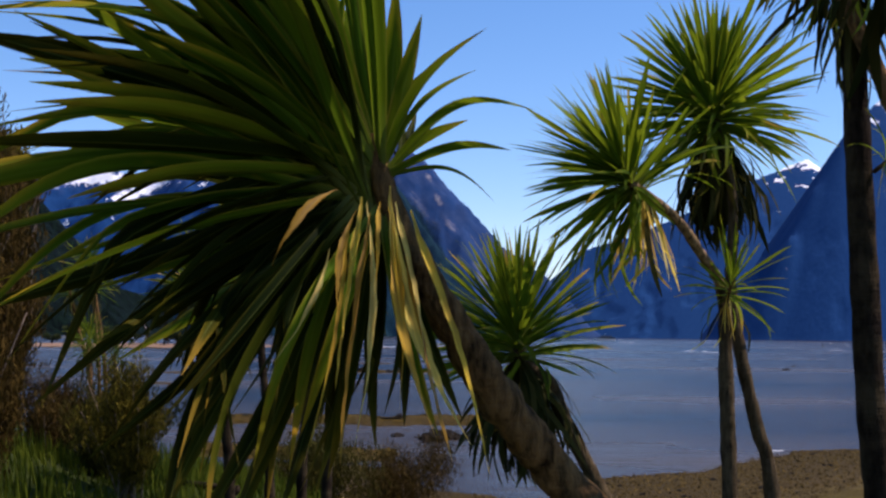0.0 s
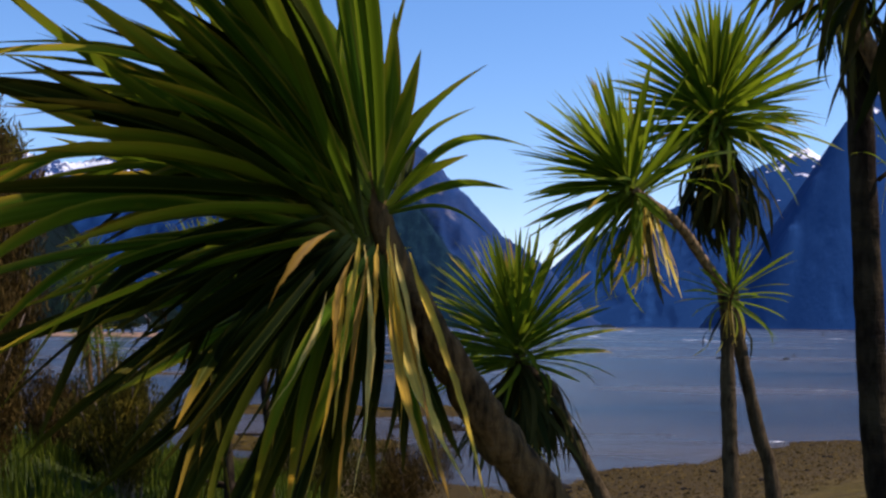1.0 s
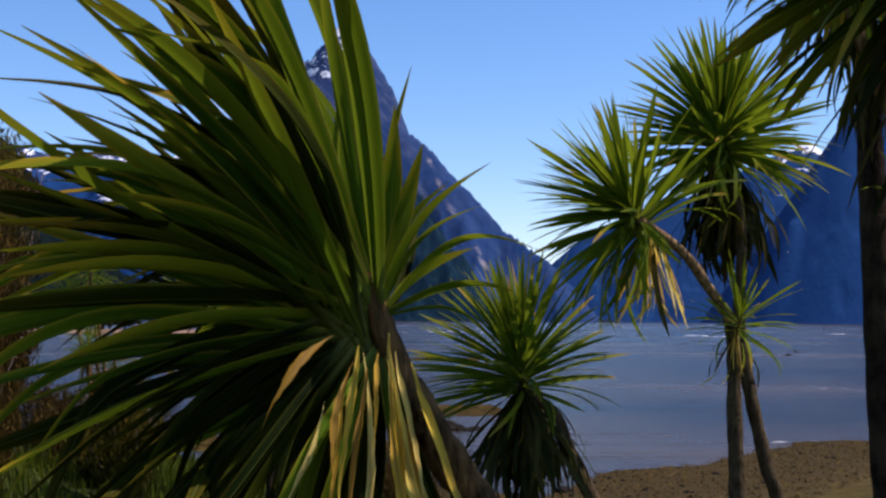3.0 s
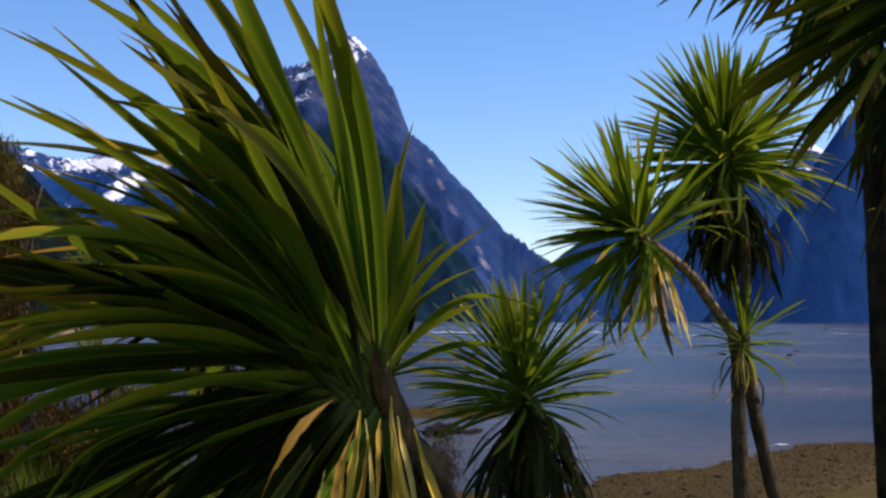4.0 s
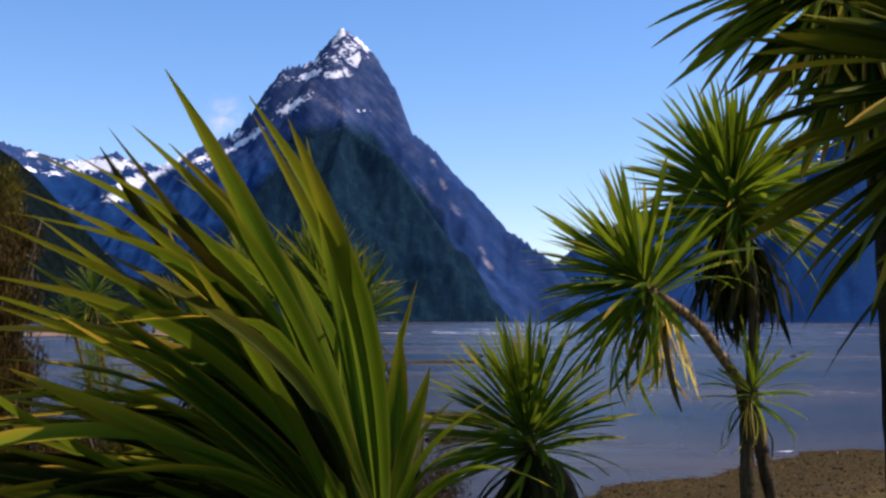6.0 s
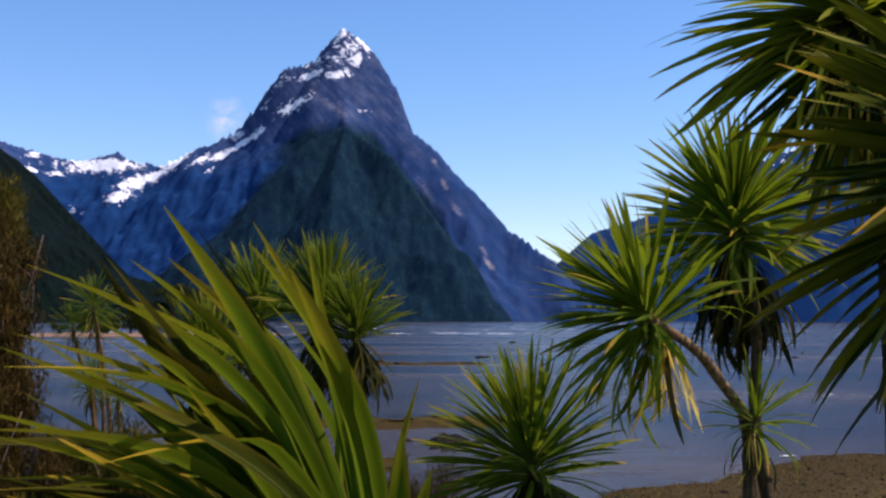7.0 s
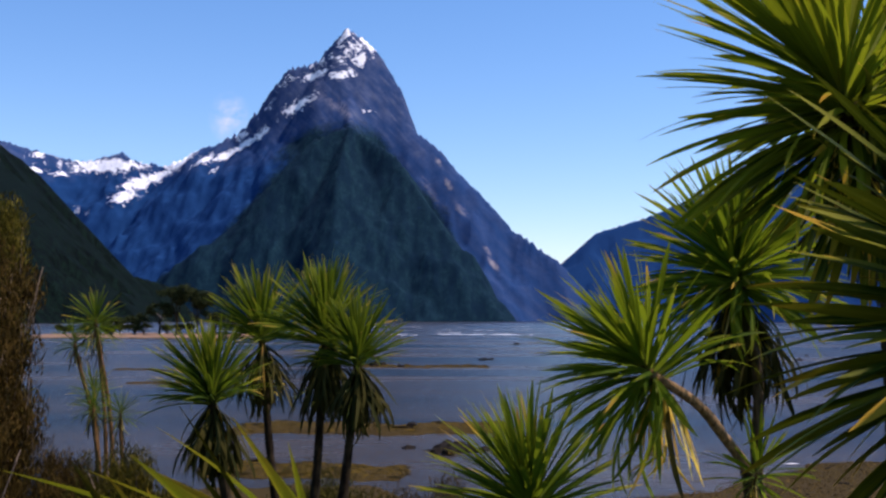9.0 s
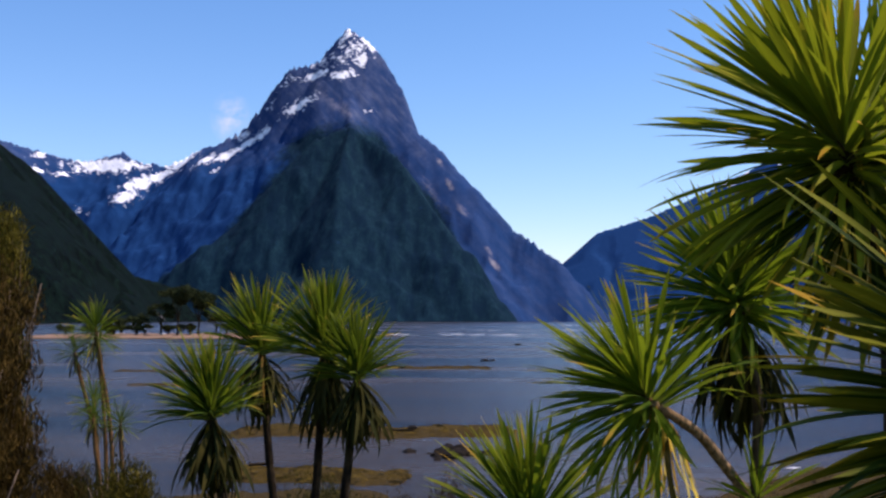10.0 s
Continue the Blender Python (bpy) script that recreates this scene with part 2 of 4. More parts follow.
    c = n.mix(n.ramp(n.math('ADD', line, 0.5), [(0.25, (0, 0, 0)), (0.8, (1, 1, 1))]), forest, rock)
    # pale slips on the steep faces
    slip = n.noise(n.coords((0.020, 0.008, 0.0045)), 1.0, 3, 0.5)
    c = n.mix(n.ramp(n.math('ADD', slip, n.math('MULTIPLY', fine, 0.14)), [(0.79, (0, 0, 0)), (0.82, (0.7, 0.7, 0.7))]), c, (0.26, 0.22, 0.21))
    patch = n.noise(n.coords((1.0, 1.0, 1.5)), snow_grain, 4, 0.6)
    s = n.math('MINIMUM', n.math('DIVIDE', n.math('SUBTRACT', z, snow_from), 160.0), 1.0)
    s = n.math('ADD', s, n.math('MULTIPLY', n.math('SUBTRACT', patch, 0.5), 7.0))
    s = n.math('ADD', s, n.math('MULTIPLY', n.math('SUBTRACT', flat, 0.6), 2.4))
    s = n.math('ADD', s, snow_bias)
    s = n.math('ADD', s, n.math('MULTIPLY', n.math('SUBTRACT', fine, 0.5), 1.2))
    c = n.mix(n.ramp(s, [(0.80, (0, 0, 0)), (0.95, (1, 1, 1))]), c, (0.84, 0.84, 0.85))
    h = n.math('ADD', n.math('MULTIPLY', fine, 0.8), n.math('ADD', mid, n.math('MULTIPLY', gully, 0.4)))
    return n.surface(c, 0.95, n.bump(h, relief, 7.0), 0.05)


def peak_material(forest_a, forest_b, rock_a, rock_b, basin_haze_a, basin_haze_b):
    """Wooded spurs, bare rock walls and basins, snow left in patches, pale scars; blue haze is put into the base
    colours.
    """
    n = Nodes("peak_slopes")
    co = n.coords((1, 1, 1))
    x, z = n.axis(co, 0), n.axis(co, 2)

    def field(key):
        return n.add("ShaderNodeAttribute", attribute_name=key).outputs["Fac"]

    mid = n.noise(co, 0.018, 5, 0.65)
    fine = n.noise(n.coords((0.09, 0.09, 0.045)), 1.0, 5, 0.7)
    grain = n.noise(n.coords((0.055, 0.055, 0.085)), 1.0, 6, 0.72)
    gully = n.noise(n.coords((0.040, 0.012, 0.007)), 1.0, 5, 0.65)
    # strata fall to the east across the upper face
    joined = n.t.nodes.new("ShaderNodeCombineXYZ")
    n.link(n.math('MULTIPLY', n.math('SUBTRACT', n.math('MULTIPLY', x, 0.67), n.math('MULTIPLY', z, 0.74)), 0.007), joined.inputs[0])
    n.link(n.math('MULTIPLY', n.axis(co, 1), 0.006), joined.inputs[1])
    n.link(n.math('MULTIPLY', n.math('ADD', n.math('MULTIPLY', x, 0.74), n.math('MULTIPLY', z, 0.67)), 0.05), joined.inputs[2])
    strata = n.noise(joined.outputs[0], 1.0, 5, 0.6)
    forest = n.mix(n.ramp(fine, [(0.30, (0, 0, 0)), (0.72, (1, 1, 1))]), forest_a, forest_b)
    forest = n.mix(n.ramp(gully, [(0.40, (0.9, 0.9, 0.9)), (0.58, (0, 0, 0))]), forest, forest_a)
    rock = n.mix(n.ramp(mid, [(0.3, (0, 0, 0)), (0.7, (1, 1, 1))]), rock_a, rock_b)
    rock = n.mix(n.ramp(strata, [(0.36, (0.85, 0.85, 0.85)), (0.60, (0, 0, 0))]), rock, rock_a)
    # basins and lower rock carry the bluest haze in their colour
    low_rock = n.mix(mid, basin_haze_a, basin_haze_b)
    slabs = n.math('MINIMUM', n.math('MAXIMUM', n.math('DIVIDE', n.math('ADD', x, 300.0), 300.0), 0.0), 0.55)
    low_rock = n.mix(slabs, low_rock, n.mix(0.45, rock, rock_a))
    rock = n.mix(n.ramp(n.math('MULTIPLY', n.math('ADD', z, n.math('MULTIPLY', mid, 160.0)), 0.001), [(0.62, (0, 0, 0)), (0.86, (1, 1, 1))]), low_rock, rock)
    trees = n.math('ADD', field("wooded"), n.math('ADD', n.math('MULTIPLY', n.math('SUBTRACT', grain, 0.5), 0.9), n.math('MULTIPLY', n.math('SUBTRACT', mid, 0.5), 1.1)))
    trees = n.math('SUBTRACT', trees, n.math('MULTIPLY', n.math('MAXIMUM', n.math('SUBTRACT', z, 640.0), 0.0), 0.009))
    c = n.mix(n.ramp(trees, [(0.22, (0, 0, 0)), (0.80, (1, 1, 1))]), rock, forest)
    scar = n.math('ADD', field("slip"), n.math('MULTIPLY', n.math('SUBTRACT', n.math('MULTIPLY', n.math('ADD', strata, grain), 0.5), 0.5), 1.5))
    c = n.mix(n.ramp(scar, [(0.28, (0, 0, 0)), (0.85, (0.75, 0.75, 0.75))]), c, (0.30, 0.27, 0.28))
    s = n.math('ADD', n.math('MULTIPLY', field("snow"), 1.35), n.math('MULTIPLY', n.math('SUBTRACT', grain, 0.5), 3.6))
    s = n.math('ADD', s, n.math('MULTIPLY', n.math('SUBTRACT', strata, 0.5), 1.6))
    s = n.math('ADD', s, n.math('MULTIPLY', n.math('SUBTRACT', mid, 0.5), 0.8))
    s = n.math('SUBTRACT', s, n.math('MULTIPLY', n.math('LESS_THAN', field("snow"), 0.06), 3.0))
    c = n.mix(n.ramp(s, [(0.60, (0, 0, 0)), (0.70, (1, 1, 1))]), c, (0.84, 0.84, 0.85))
    h = n.math('ADD', n.math('MULTIPLY', fine, 0.8), n.math('ADD', mid, n.math('MULTIPLY', strata, 0.5)))
    return n.surface(c, 0.95, n.bump(h, 0.35, 7.0), 0.05)


# bluish forest, rock and basins: haze mixed into the base colours
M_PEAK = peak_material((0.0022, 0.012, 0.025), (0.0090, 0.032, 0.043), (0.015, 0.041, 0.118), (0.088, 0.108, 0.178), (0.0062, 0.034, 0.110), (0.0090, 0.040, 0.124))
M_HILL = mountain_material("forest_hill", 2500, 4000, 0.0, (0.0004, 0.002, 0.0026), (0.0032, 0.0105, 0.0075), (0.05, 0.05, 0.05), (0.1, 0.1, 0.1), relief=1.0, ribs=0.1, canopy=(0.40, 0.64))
# far range and cliff: blue of the distant air put into forest and rock colours
M_FAR = mountain_material("hazed_range", 800, 640, -0.05, (0.007, 0.037, 0.118), (0.013, 0.050, 0.142), (0.016, 0.050, 0.138), (0.045, 0.082, 0.175), relief=0.25)


M_WEED = foliage_material("seaweed", (0.010, 0.008, 0.002), (0.110, 0.070, 0.010), 0.02)
M_PEBBLE = foliage_material("pebble", (0.010, 0.007, 0.002), (0.150, 0.100, 0.030), 0.01)


def plain_material(name, a, b, rough, spec=0.5):
    n = Nodes(name)
    return n.surface(n.mix(n.noise(n.coords((1, 1, 1)), 3.0, 3), a, b), rough, None, spec)


M_ROCK = plain_material("shore_rock", (0.005, 0.004, 0.003), (0.022, 0.017, 0.012), 0.9, 0.06)
M_HULL = plain_material("boat_hull", (0.05, 0.06, 0.09), (0.07, 0.08, 0.11), 0.4)
M_CABIN = plain_material("boat_cabin", (0.62, 0.63, 0.64), (0.75, 0.75, 0.75), 0.5)
M_GLASS_DARK = plain_material("boat_glazing", (0.02, 0.025, 0.03), (0.04, 0.045, 0.05), 0.15)
M_BUOY = plain_material("buoy_paint", (0.05, 0.05, 0.05), (0.08, 0.07, 0.06), 0.5)


# ---- mesh helpers ----
def mesh_from(name, verts, faces, mat, smooth=False):
    me = bpy.data.meshes.new(name)
    me.from_pydata(verts, [], faces)
    me.materials.append(mat)
    if smooth:
        me.polygons.foreach_set("use_smooth", [True] * len(me.polygons))
    me.update()
    return me


def thing(name, base, label, category, group="", kind=""):
    """A top-level Empty at the thing's base."""
    ob = new(name)
    ob.location = base
    ob.empty_display_size = 0.2
    return tagged(ob, label, category, group, kind)


def part(name, me, parent, label="", m=None, base=None):
    """One mesh under a thing or a part; base: where its thing stands, for meshes written in world places."""
    ob = new(name, me)
    ob.parent = parent
    if base is not None:
        ob.matrix_parent_inverse = Matrix.Translation(-Vector(base))
    if m is not None:
        ob.matrix_basis = m
    if label:
        tagged(ob, label)
    return ob


def smooth_line(pts, steps=6):
    """Catmull-Rom through the points."""
    p = [Vector(q) for q in pts]
    p = [p[0] * 2 - p[1]] + p + [p[-1] * 2 - p[-2]]
    out = []
    for i in range(1, len(p) - 2):
        for k in range(steps):
            t = k / steps
            a, b, c, d = p[i - 1], p[i], p[i + 1], p[i + 2]
            out.append(0.5 * ((2 * b) + (c - a) * t + (2 * a - 5 * b + 4 * c - d) * t * t + (3 * b - a - 3 * c + d) * t ** 3))
    out.append(p[-2])
    return out


def tube(verts, faces, pts, r0, r1, seg=10, rough=0.08, rng=random, flare=0.0):
    """A tapered, slightly knobbly limb along a line, closed at both ends."""
    start = len(verts)
    n = len(pts)
    side = Vector((1, 0, 0))
    for i, p in enumerate(pts):
        d = (pts[min(i + 1, n - 1)] - pts[max(i - 1, 0)]).normalized()
        side = (side - d * side.dot(d))
        side = side.normalized() if side.length > 1e-4 else d.orthogonal().normalized()
        up = d.cross(side)
        f = i / (n - 1)
        r = r0 + (r1 - r0) * f + flare * r0 * max(0.0, 1 - f * 6)
        r *= 1 + rough * rng.uniform(-1, 1)
        for k in range(seg):
            a = 2 * math.pi * k / seg
            q = r * (1 + rough * 0.7 * rng.uniform(-1, 1))
            verts.append(tuple(p + side * math.cos(a) * q + up * math.sin(a) * q))
    for i in range(n - 1):
        for k in range(seg):
            a, b = start + i * seg + k, start + i * seg + (k + 1) % seg
            faces.append((a, b, b + seg, a + seg))
    faces.append(tuple(start + k for k in reversed(range(seg))))
    faces.append(tuple(start + (n - 1) * seg + k for k in range(seg)))


def limb_mesh(name, lines, mat, seed, seg=10, rough=0.08):
    """One mesh of several limbs: (points, radius at foot, radius at top, flare)."""
    rng = random.Random(seed)
    v, f = [], []
    for pts, r0, r1, flare in lines:
        tube(v, f, smooth_line(pts), r0, r1, seg, rough, rng, flare)
    return mesh_from(name, v, f, mat, True)


def leaf_mesh(name, mat, bend, kink, width, twist, seg=10):
    """A sword-shaped blade 1 m long along x, folded along its midrib, bending towards -z."""
    v, f = [], []
    x = z = 0.0
    for i in range(seg + 1):
        s = i / seg
        w = width * min(1.0, 0.62 + 1.3 * s) * 0.5
        w *= 1.0 if s < 0.70 else max(0.05, 1 - ((s - 0.70) / 0.30) ** 2.0)
        ang = bend * s ** 1.4 + (kink if s > 0.62 else 0.0)
        tw = twist * s
        fold = 0.30 * w * (1 - s * 0.6)
        nx, nz = math.sin(ang), math.cos(ang)
        for side in (-1, 0, 1):
            yy = side * w * math.cos(tw)
            up = (fold if side else 0.0) + side * w * math.sin(tw)
            v.append((x + nx * up, yy, z + nz * up))
        x += math.cos(ang) / seg
        z -= math.sin(ang) / seg
    for i in range(seg):
        for k in (0, 1):
            a = i * 3 + k
            f.append((a, a + 1, a + 4, a + 3))
    return mesh_from(name, v, f, mat, True)


def blade_set(prefix, mat, width, seg):
    shapes = [(0.08, 0, 0.1), (0.22, 0, -0.3), (0.40, 0, 0.3), (0.62, 0, -0.2), (0.95, 0, 0.4), (1.35, 0, -0.3), (0.25, 0.9, 0.2), (0.5, 1.3, -0.4)]
    return [leaf_mesh(prefix, mat, b, k, width, t, seg) for b, k, t in shapes]


def sword_mesh(name, mat, bow, sway, width, twist, kink=0.0, seg=16, ragged=0.0, seed=0):
    """A blade from the origin to (1, 0, 0): bowed up, swayed sideways, folded along its midrib and turned along its length; kink: its end hangs."""
    r = random.Random(seed)
    v, f = [], []
    for i in range(seg + 1):
        s = i / seg
        root = 0.12 if ragged else 0.50
        w = 0.5 * width * (root + (1 - root) * math.sin(min(1.0, s / 0.5) * math.pi / 2))
        w *= 1.0 if s < 0.55 else max(0.03, 1 - ((s - 0.55) / 0.45) ** 1.9)
        w *= 1 + ragged * r.uniform(-1, 1)
        z = bow * math.sin(math.pi * s ** 1.15) - kink * max(0.0, s - 0.66) ** 1.1
        y = sway * math.sin(math.pi * s) + ragged * 0.02 * r.uniform(-1, 1)
        a = twist * (s - 0.25)
        fold = (0.75 - 0.40 * s) * w
        for side in (-1, -0.5, 0, 0.5, 1):
            lift = fold * abs(side)
            v.append((s, y + side * w * math.cos(a) - lift * math.sin(a), z + side * w * math.sin(a) + lift * math.cos(a)))
    for i in range(seg):
        for k in range(4):
            a = i * 5 + k
            f.append((a, a + 1, a + 6, a + 5))
    me = mesh_from(name, v, f, mat, True)
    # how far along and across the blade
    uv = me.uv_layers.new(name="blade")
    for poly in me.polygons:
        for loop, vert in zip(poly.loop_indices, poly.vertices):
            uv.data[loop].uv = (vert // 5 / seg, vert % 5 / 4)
    return me


BLADES_MID = blade_set("blade_mid", M_LEAF_FAR, 0.043, 9)
# yellow-bright leaf copy for the overhanging head, sunlight put into its colour
M_LEAF_SUNNY = leaf_material("sunlit_leaf", (0.026, 0.052, 0.003), (0.290, 0.300, 0.009), (0.36, 0.205, 0.015), 0.95, 0.72)
SWORDS_LEE = [sword_mesh("sword_lee", M_LEAF_LEE, bow, sway, 0.062, twist) for bow, sway, twist in ((0.03, 0, 0.2), (0.06, 0.03, -0.3), (0.09, -0.03, 0.3), (0.14, 0.02, -0.2), (0.18, -0.02, 0.3), (0.24, 0.03, -0.3))]
CURLED = [sword_mesh("curled", M_DEAD, bow, sway, 0.062, twist, kink, 18, 0.22, 5 + k) for k, (bow, sway, twist, kink) in enumerate(((0.05, 0.05, 2.2, 0), (0.10, -0.06, -2.6, 0), (0.04, 0.08, 3.4, 0.3), (0.08, -0.04, -1.5, 0)))]
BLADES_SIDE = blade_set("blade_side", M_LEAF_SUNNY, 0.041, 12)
BLADES_HEAD = blade_set("blade_head", M_LEAF_HEAD, 0.042, 9)
BLADES_ROW = blade_set("blade_row", M_LEAF_ROW, 0.034, 8)
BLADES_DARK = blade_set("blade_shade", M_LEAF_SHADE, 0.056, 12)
BLADES_SKIRT = [leaf_mesh("withered", M_SKIRT, b, k, 0.052, t, 8) for b, k, t in ((0.5, 0, 0.3), (0.9, 0.0, -0.5), (0.7, 0.3, 0.8), (1.2, 0, 0.2))]
BLADES_DEAD = [leaf_mesh("dead", M_DEAD, b, k, 0.034, t, 10) for b, k, t in ((0.2, 0, 0.9), (0.5, 0.3, -1.4), (0.15, 0.6, 1.8), (-0.2, 0, 0.4))]


def blade_pose(at, d, pull, length, spin, widen=1.0):
    """At `at`, along d, its bending side turned towards pull."""
    d = d.normalized()
    down = pull - d * pull.dot(d)
    if down.length < 0.05:
        down = d.orthogonal()
    zax = -down.normalized()
    yax = zax.cross(d).normalized()
    m = Matrix((d, yax, zax)).transposed().to_4x4()
    return Matrix.Translation(at) @ m @ Matrix.Rotation(spin, 4, 'X') @ Matrix.Diagonal((length, length * widen, length, 1))


def crown(tree, base, centre, axis, n, length, seed, wind=(-0.2, 0, 0), blades=None, skirt=30, dead=8, low=115.0,
          keep=None, stem=0.035, droop=1.0, lift=0.15, spread=100.0):
    """A head of sword leaves: stiff young ones in the middle, arching older ones outside, a thatch of withered ones below."""
    blades = blades or BLADES_MID
    rng = random.Random(seed)
    axis, centre, wind = Vector(axis).normalized(), Vector(centre), Vector(wind)
    e1 = axis.orthogonal().normalized()
    e2 = axis.cross(e1)
    core = limb_mesh("crown_core", [([centre - axis * 0.42 * length, centre - axis * 0.1 * length, centre + axis * 0.16 * length], stem, stem * 0.6, 0)], M_BARK, seed, 8)
    head = part("crown", core, tree, base=base)
    for i in range(n):
        f = (i + 0.5) / n
        th = radians(6 + (low - 6) * f ** 0.85 + rng.uniform(-7, 7))
        ph = i * 2.39996 + rng.uniform(-0.3, 0.3)
        d = axis * math.cos(th) + (e1 * math.cos(ph) + e2 * math.sin(ph)) * math.sin(th)
        if keep is not None and rng.random() > keep(d):
            continue
        d = (d + wind * rng.uniform(0.5, 1.2)).normalized()
        at = centre + axis * (lift - 0.30 * f) * length + d * stem * 0.6
        size = length * rng.uniform(0.72, 1.08) * (0.86 if f < 0.12 else 1.0)
        pick = min(7, max(0, int(droop * f * 5.2 + rng.uniform(-0.9, 1.2))))
        if pick > 5 and rng.random() < 0.6:
            pick = 4
        pull = Vector((0, 0, -1)) + wind * 0.8
        part("leaf", blades[pick], head, m=blade_pose(at, d, pull, size, rng.uniform(-1.0, 1.0), rng.uniform(0.8, 1.15)))
    for i in range(skirt):
        ph = i * 2.39996 + rng.uniform(-0.4, 0.4)
        th = radians(rng.uniform(spread, 168))
        d = axis * math.cos(th) + (e1 * math.cos(ph) + e2 * math.sin(ph)) * math.sin(th)
        d = (d + Vector((0, 0, -0.25)) + wind * 0.4).normalized()
        if keep is not None and keep(d) < 0.5:
            continue
        at = centre - axis * rng.uniform(0.12, 0.42) * length + (e1 * math.cos(ph) + e2 * math.sin(ph)) * stem
        part("withered_leaf", rng.choice(BLADES_SKIRT), head, m=blade_pose(at, d, Vector((0, 0, -1)), length * rng.uniform(0.6, 1.0), rng.uniform(-0.6, 0.6)))
    for i in range(dead):
        ph = rng.uniform(0, 6.28)
        out = e1 * math.cos(ph) + e2 * math.sin(ph)
        d = (Vector((0, 0, -1)) + out * rng.uniform(0.1, 0.45) + wind * 0.4).normalized()
        at = centre - axis * rng.uniform(0.05, 0.3) * length + out * stem
        part("dead_leaf", rng.choice(BLADES_DEAD), head, "dry golden-brown dead leaf", m=blade_pose(at, d, out, length * rng.uniform(0.45, 0.85), rng.uniform(-2, 2)))
    return head


# ---- ground: one sheet from the bank to the far shore ----
def shore_y(x):
    return np.interp(x, [-60, -25, -12, -6, -2.5, 0.5, 3.3, 6.0, 10, 17, 40, 90], [52, 44, 43, 46.5, 45, 38, 36, 41, 44, 52, 62, 80])


def ground_z(x, y):
    """Bank by the trees, a shelving gravel beach, mud bars, then deep water."""
    x, y = np.asarray(x, float), np.asarray(y, float)
    wob = 0.6 * np.sin(x * 0.9 + 1.0) * np.sin(x * 0.23) + 0.22 * np.sin(x * 2.1 + y * 0.3) + 0.10 * np.sin(x * 5.3 + y * 1.1)
    s = shore_y(x) + wob - y
    near = np.where(s > 0, 0.030 * s + 0.0035 * np.clip(s - 5, 0, None) ** 2, 0.06 * s)
    left = np.clip((-2.6 - x) / 3.0, 0, 1)
    bank = 2.3 + 1.25 * left * np.clip((22 - y) / 6, 0, 1) + 0.10 * np.sin(x * 1.1) * np.sin(y * 0.7)
    near = np.minimum(near + left * 2.2 * np.clip((s - 17) / 6, 0, 1), bank)
    near = np.maximum(near, -0.5)
    bars = np.full_like(x, -0.6)
    rag = 0.25 * np.sin(x * 0.55) + 0.2 * np.sin(x * 1.3 + 2) + 0.12 * np.sin(x * 3.1 + y)
    for yb, w, x0, x1, amp in ((69, 4.6, -14.5, 6.0, 0.95), (50, 4.0, -11.5, -0.5, 0.85), (160, 7.0, -14, 9, 0.74), (118, 4, -34, -24, 0.75),
                               (150, 5, -46, -24, 0.75), (445, 52, -165, -58, 1.7), (465, 12, -62, -12, 0.85), (205, 5, -18, -6, 0.70)):
        end = np.clip((x - x0) / (0.12 * (x1 - x0)), 0, 1) * np.clip((x1 - x) / (0.12 * (x1 - x0)), 0, 1)
        bars = np.maximum(bars, -0.6 + amp * end * np.exp(-((y - yb - rag * w * 0.5) / w) ** 2) * (1 + 0.12 * rag))
    z = np.maximum(near, bars)
    deep = np.clip((y - 480) / 400, 0, 1)
    return z - 6.0 * deep


gy = np.concatenate([np.arange(-40, 20, 1.5), np.arange(20, 80, 0.45), np.arange(80, 230, 1.6), np.arange(230, 520, 4.0), np.geomspace(520, 4950, 40)])
gu = np.concatenate([np.linspace(-1, -0.42, 40, endpoint=False), np.linspace(-0.42, 0.46, 190, endpoint=False), np.linspace(0.46, 1, 30)])
gv, gf = [], []
cols = len(gu)
for yy in gy:
    half = 40 + max(0, yy) * 0.62
    xs = gu * half
    zs = ground_z(xs, np.full_like(xs, yy))
    gv += [(float(a), float(yy), float(b)) for a, b in zip(xs, zs)]
for j in range(len(gy) - 1):
    for i in range(cols - 1):
        a = j * cols + i
        gf.append((a, a + 1, a + cols + 1, a + cols))
ground = tagged(new("ground", mesh_from("ground", gv, gf, M_GROUND, True)), "brown gravel and weed shore with a grassy bank", "ground", kind="structure")

wv = [(-45, 24, 0.0), (75, 24, 0.0), (3300, 4960, 0.0), (-3300, 4960, 0.0)]
water = tagged(new("water", mesh_from("water", wv, [(0, 1, 2, 3)], M_WATER)), "choppy grey-blue sea inlet at low tide", "water", kind="structure")


# ---- mountains ----
def ridge_points(lines):
    out = []
    for line, steep, *wooded in lines:
        for (a, b) in zip(line[:-1], line[1:]):
            a, b = np.array(a, float), np.array(b, float)
            n = max(2, int(np.linalg.norm(b[:2] - a[:2]) / 22))
            for k in range(n):
                out.append((*(a + (b - a) * k / n), steep, bool(wooded)))
        out.append((*line[-1], steep, bool(wooded)))
    return np.array(out)


def massif(name, lines, x0, x1, y0, y1, step, mat, label, seed, rug=1.0, snow=(), slips=(), crag=0.0):
    """A mountain from its ridge lines: height falls off from the nearest ridge, carved by spurs and gullies."""
    pts = ridge_points(lines)
    xs, ys = np.arange(x0, x1 + step, step), np.arange(y0, y1 + step, step)
    X, Y = np.meshgrid(xs, ys)
    # bend the ground plan a little, so that flanks are not cones
    wx = np.zeros_like(X)
    wy = np.zeros_like(X)
    spur = np.zeros_like(X)
    fine = np.zeros_like(X)
    fine2 = np.zeros_like(X)
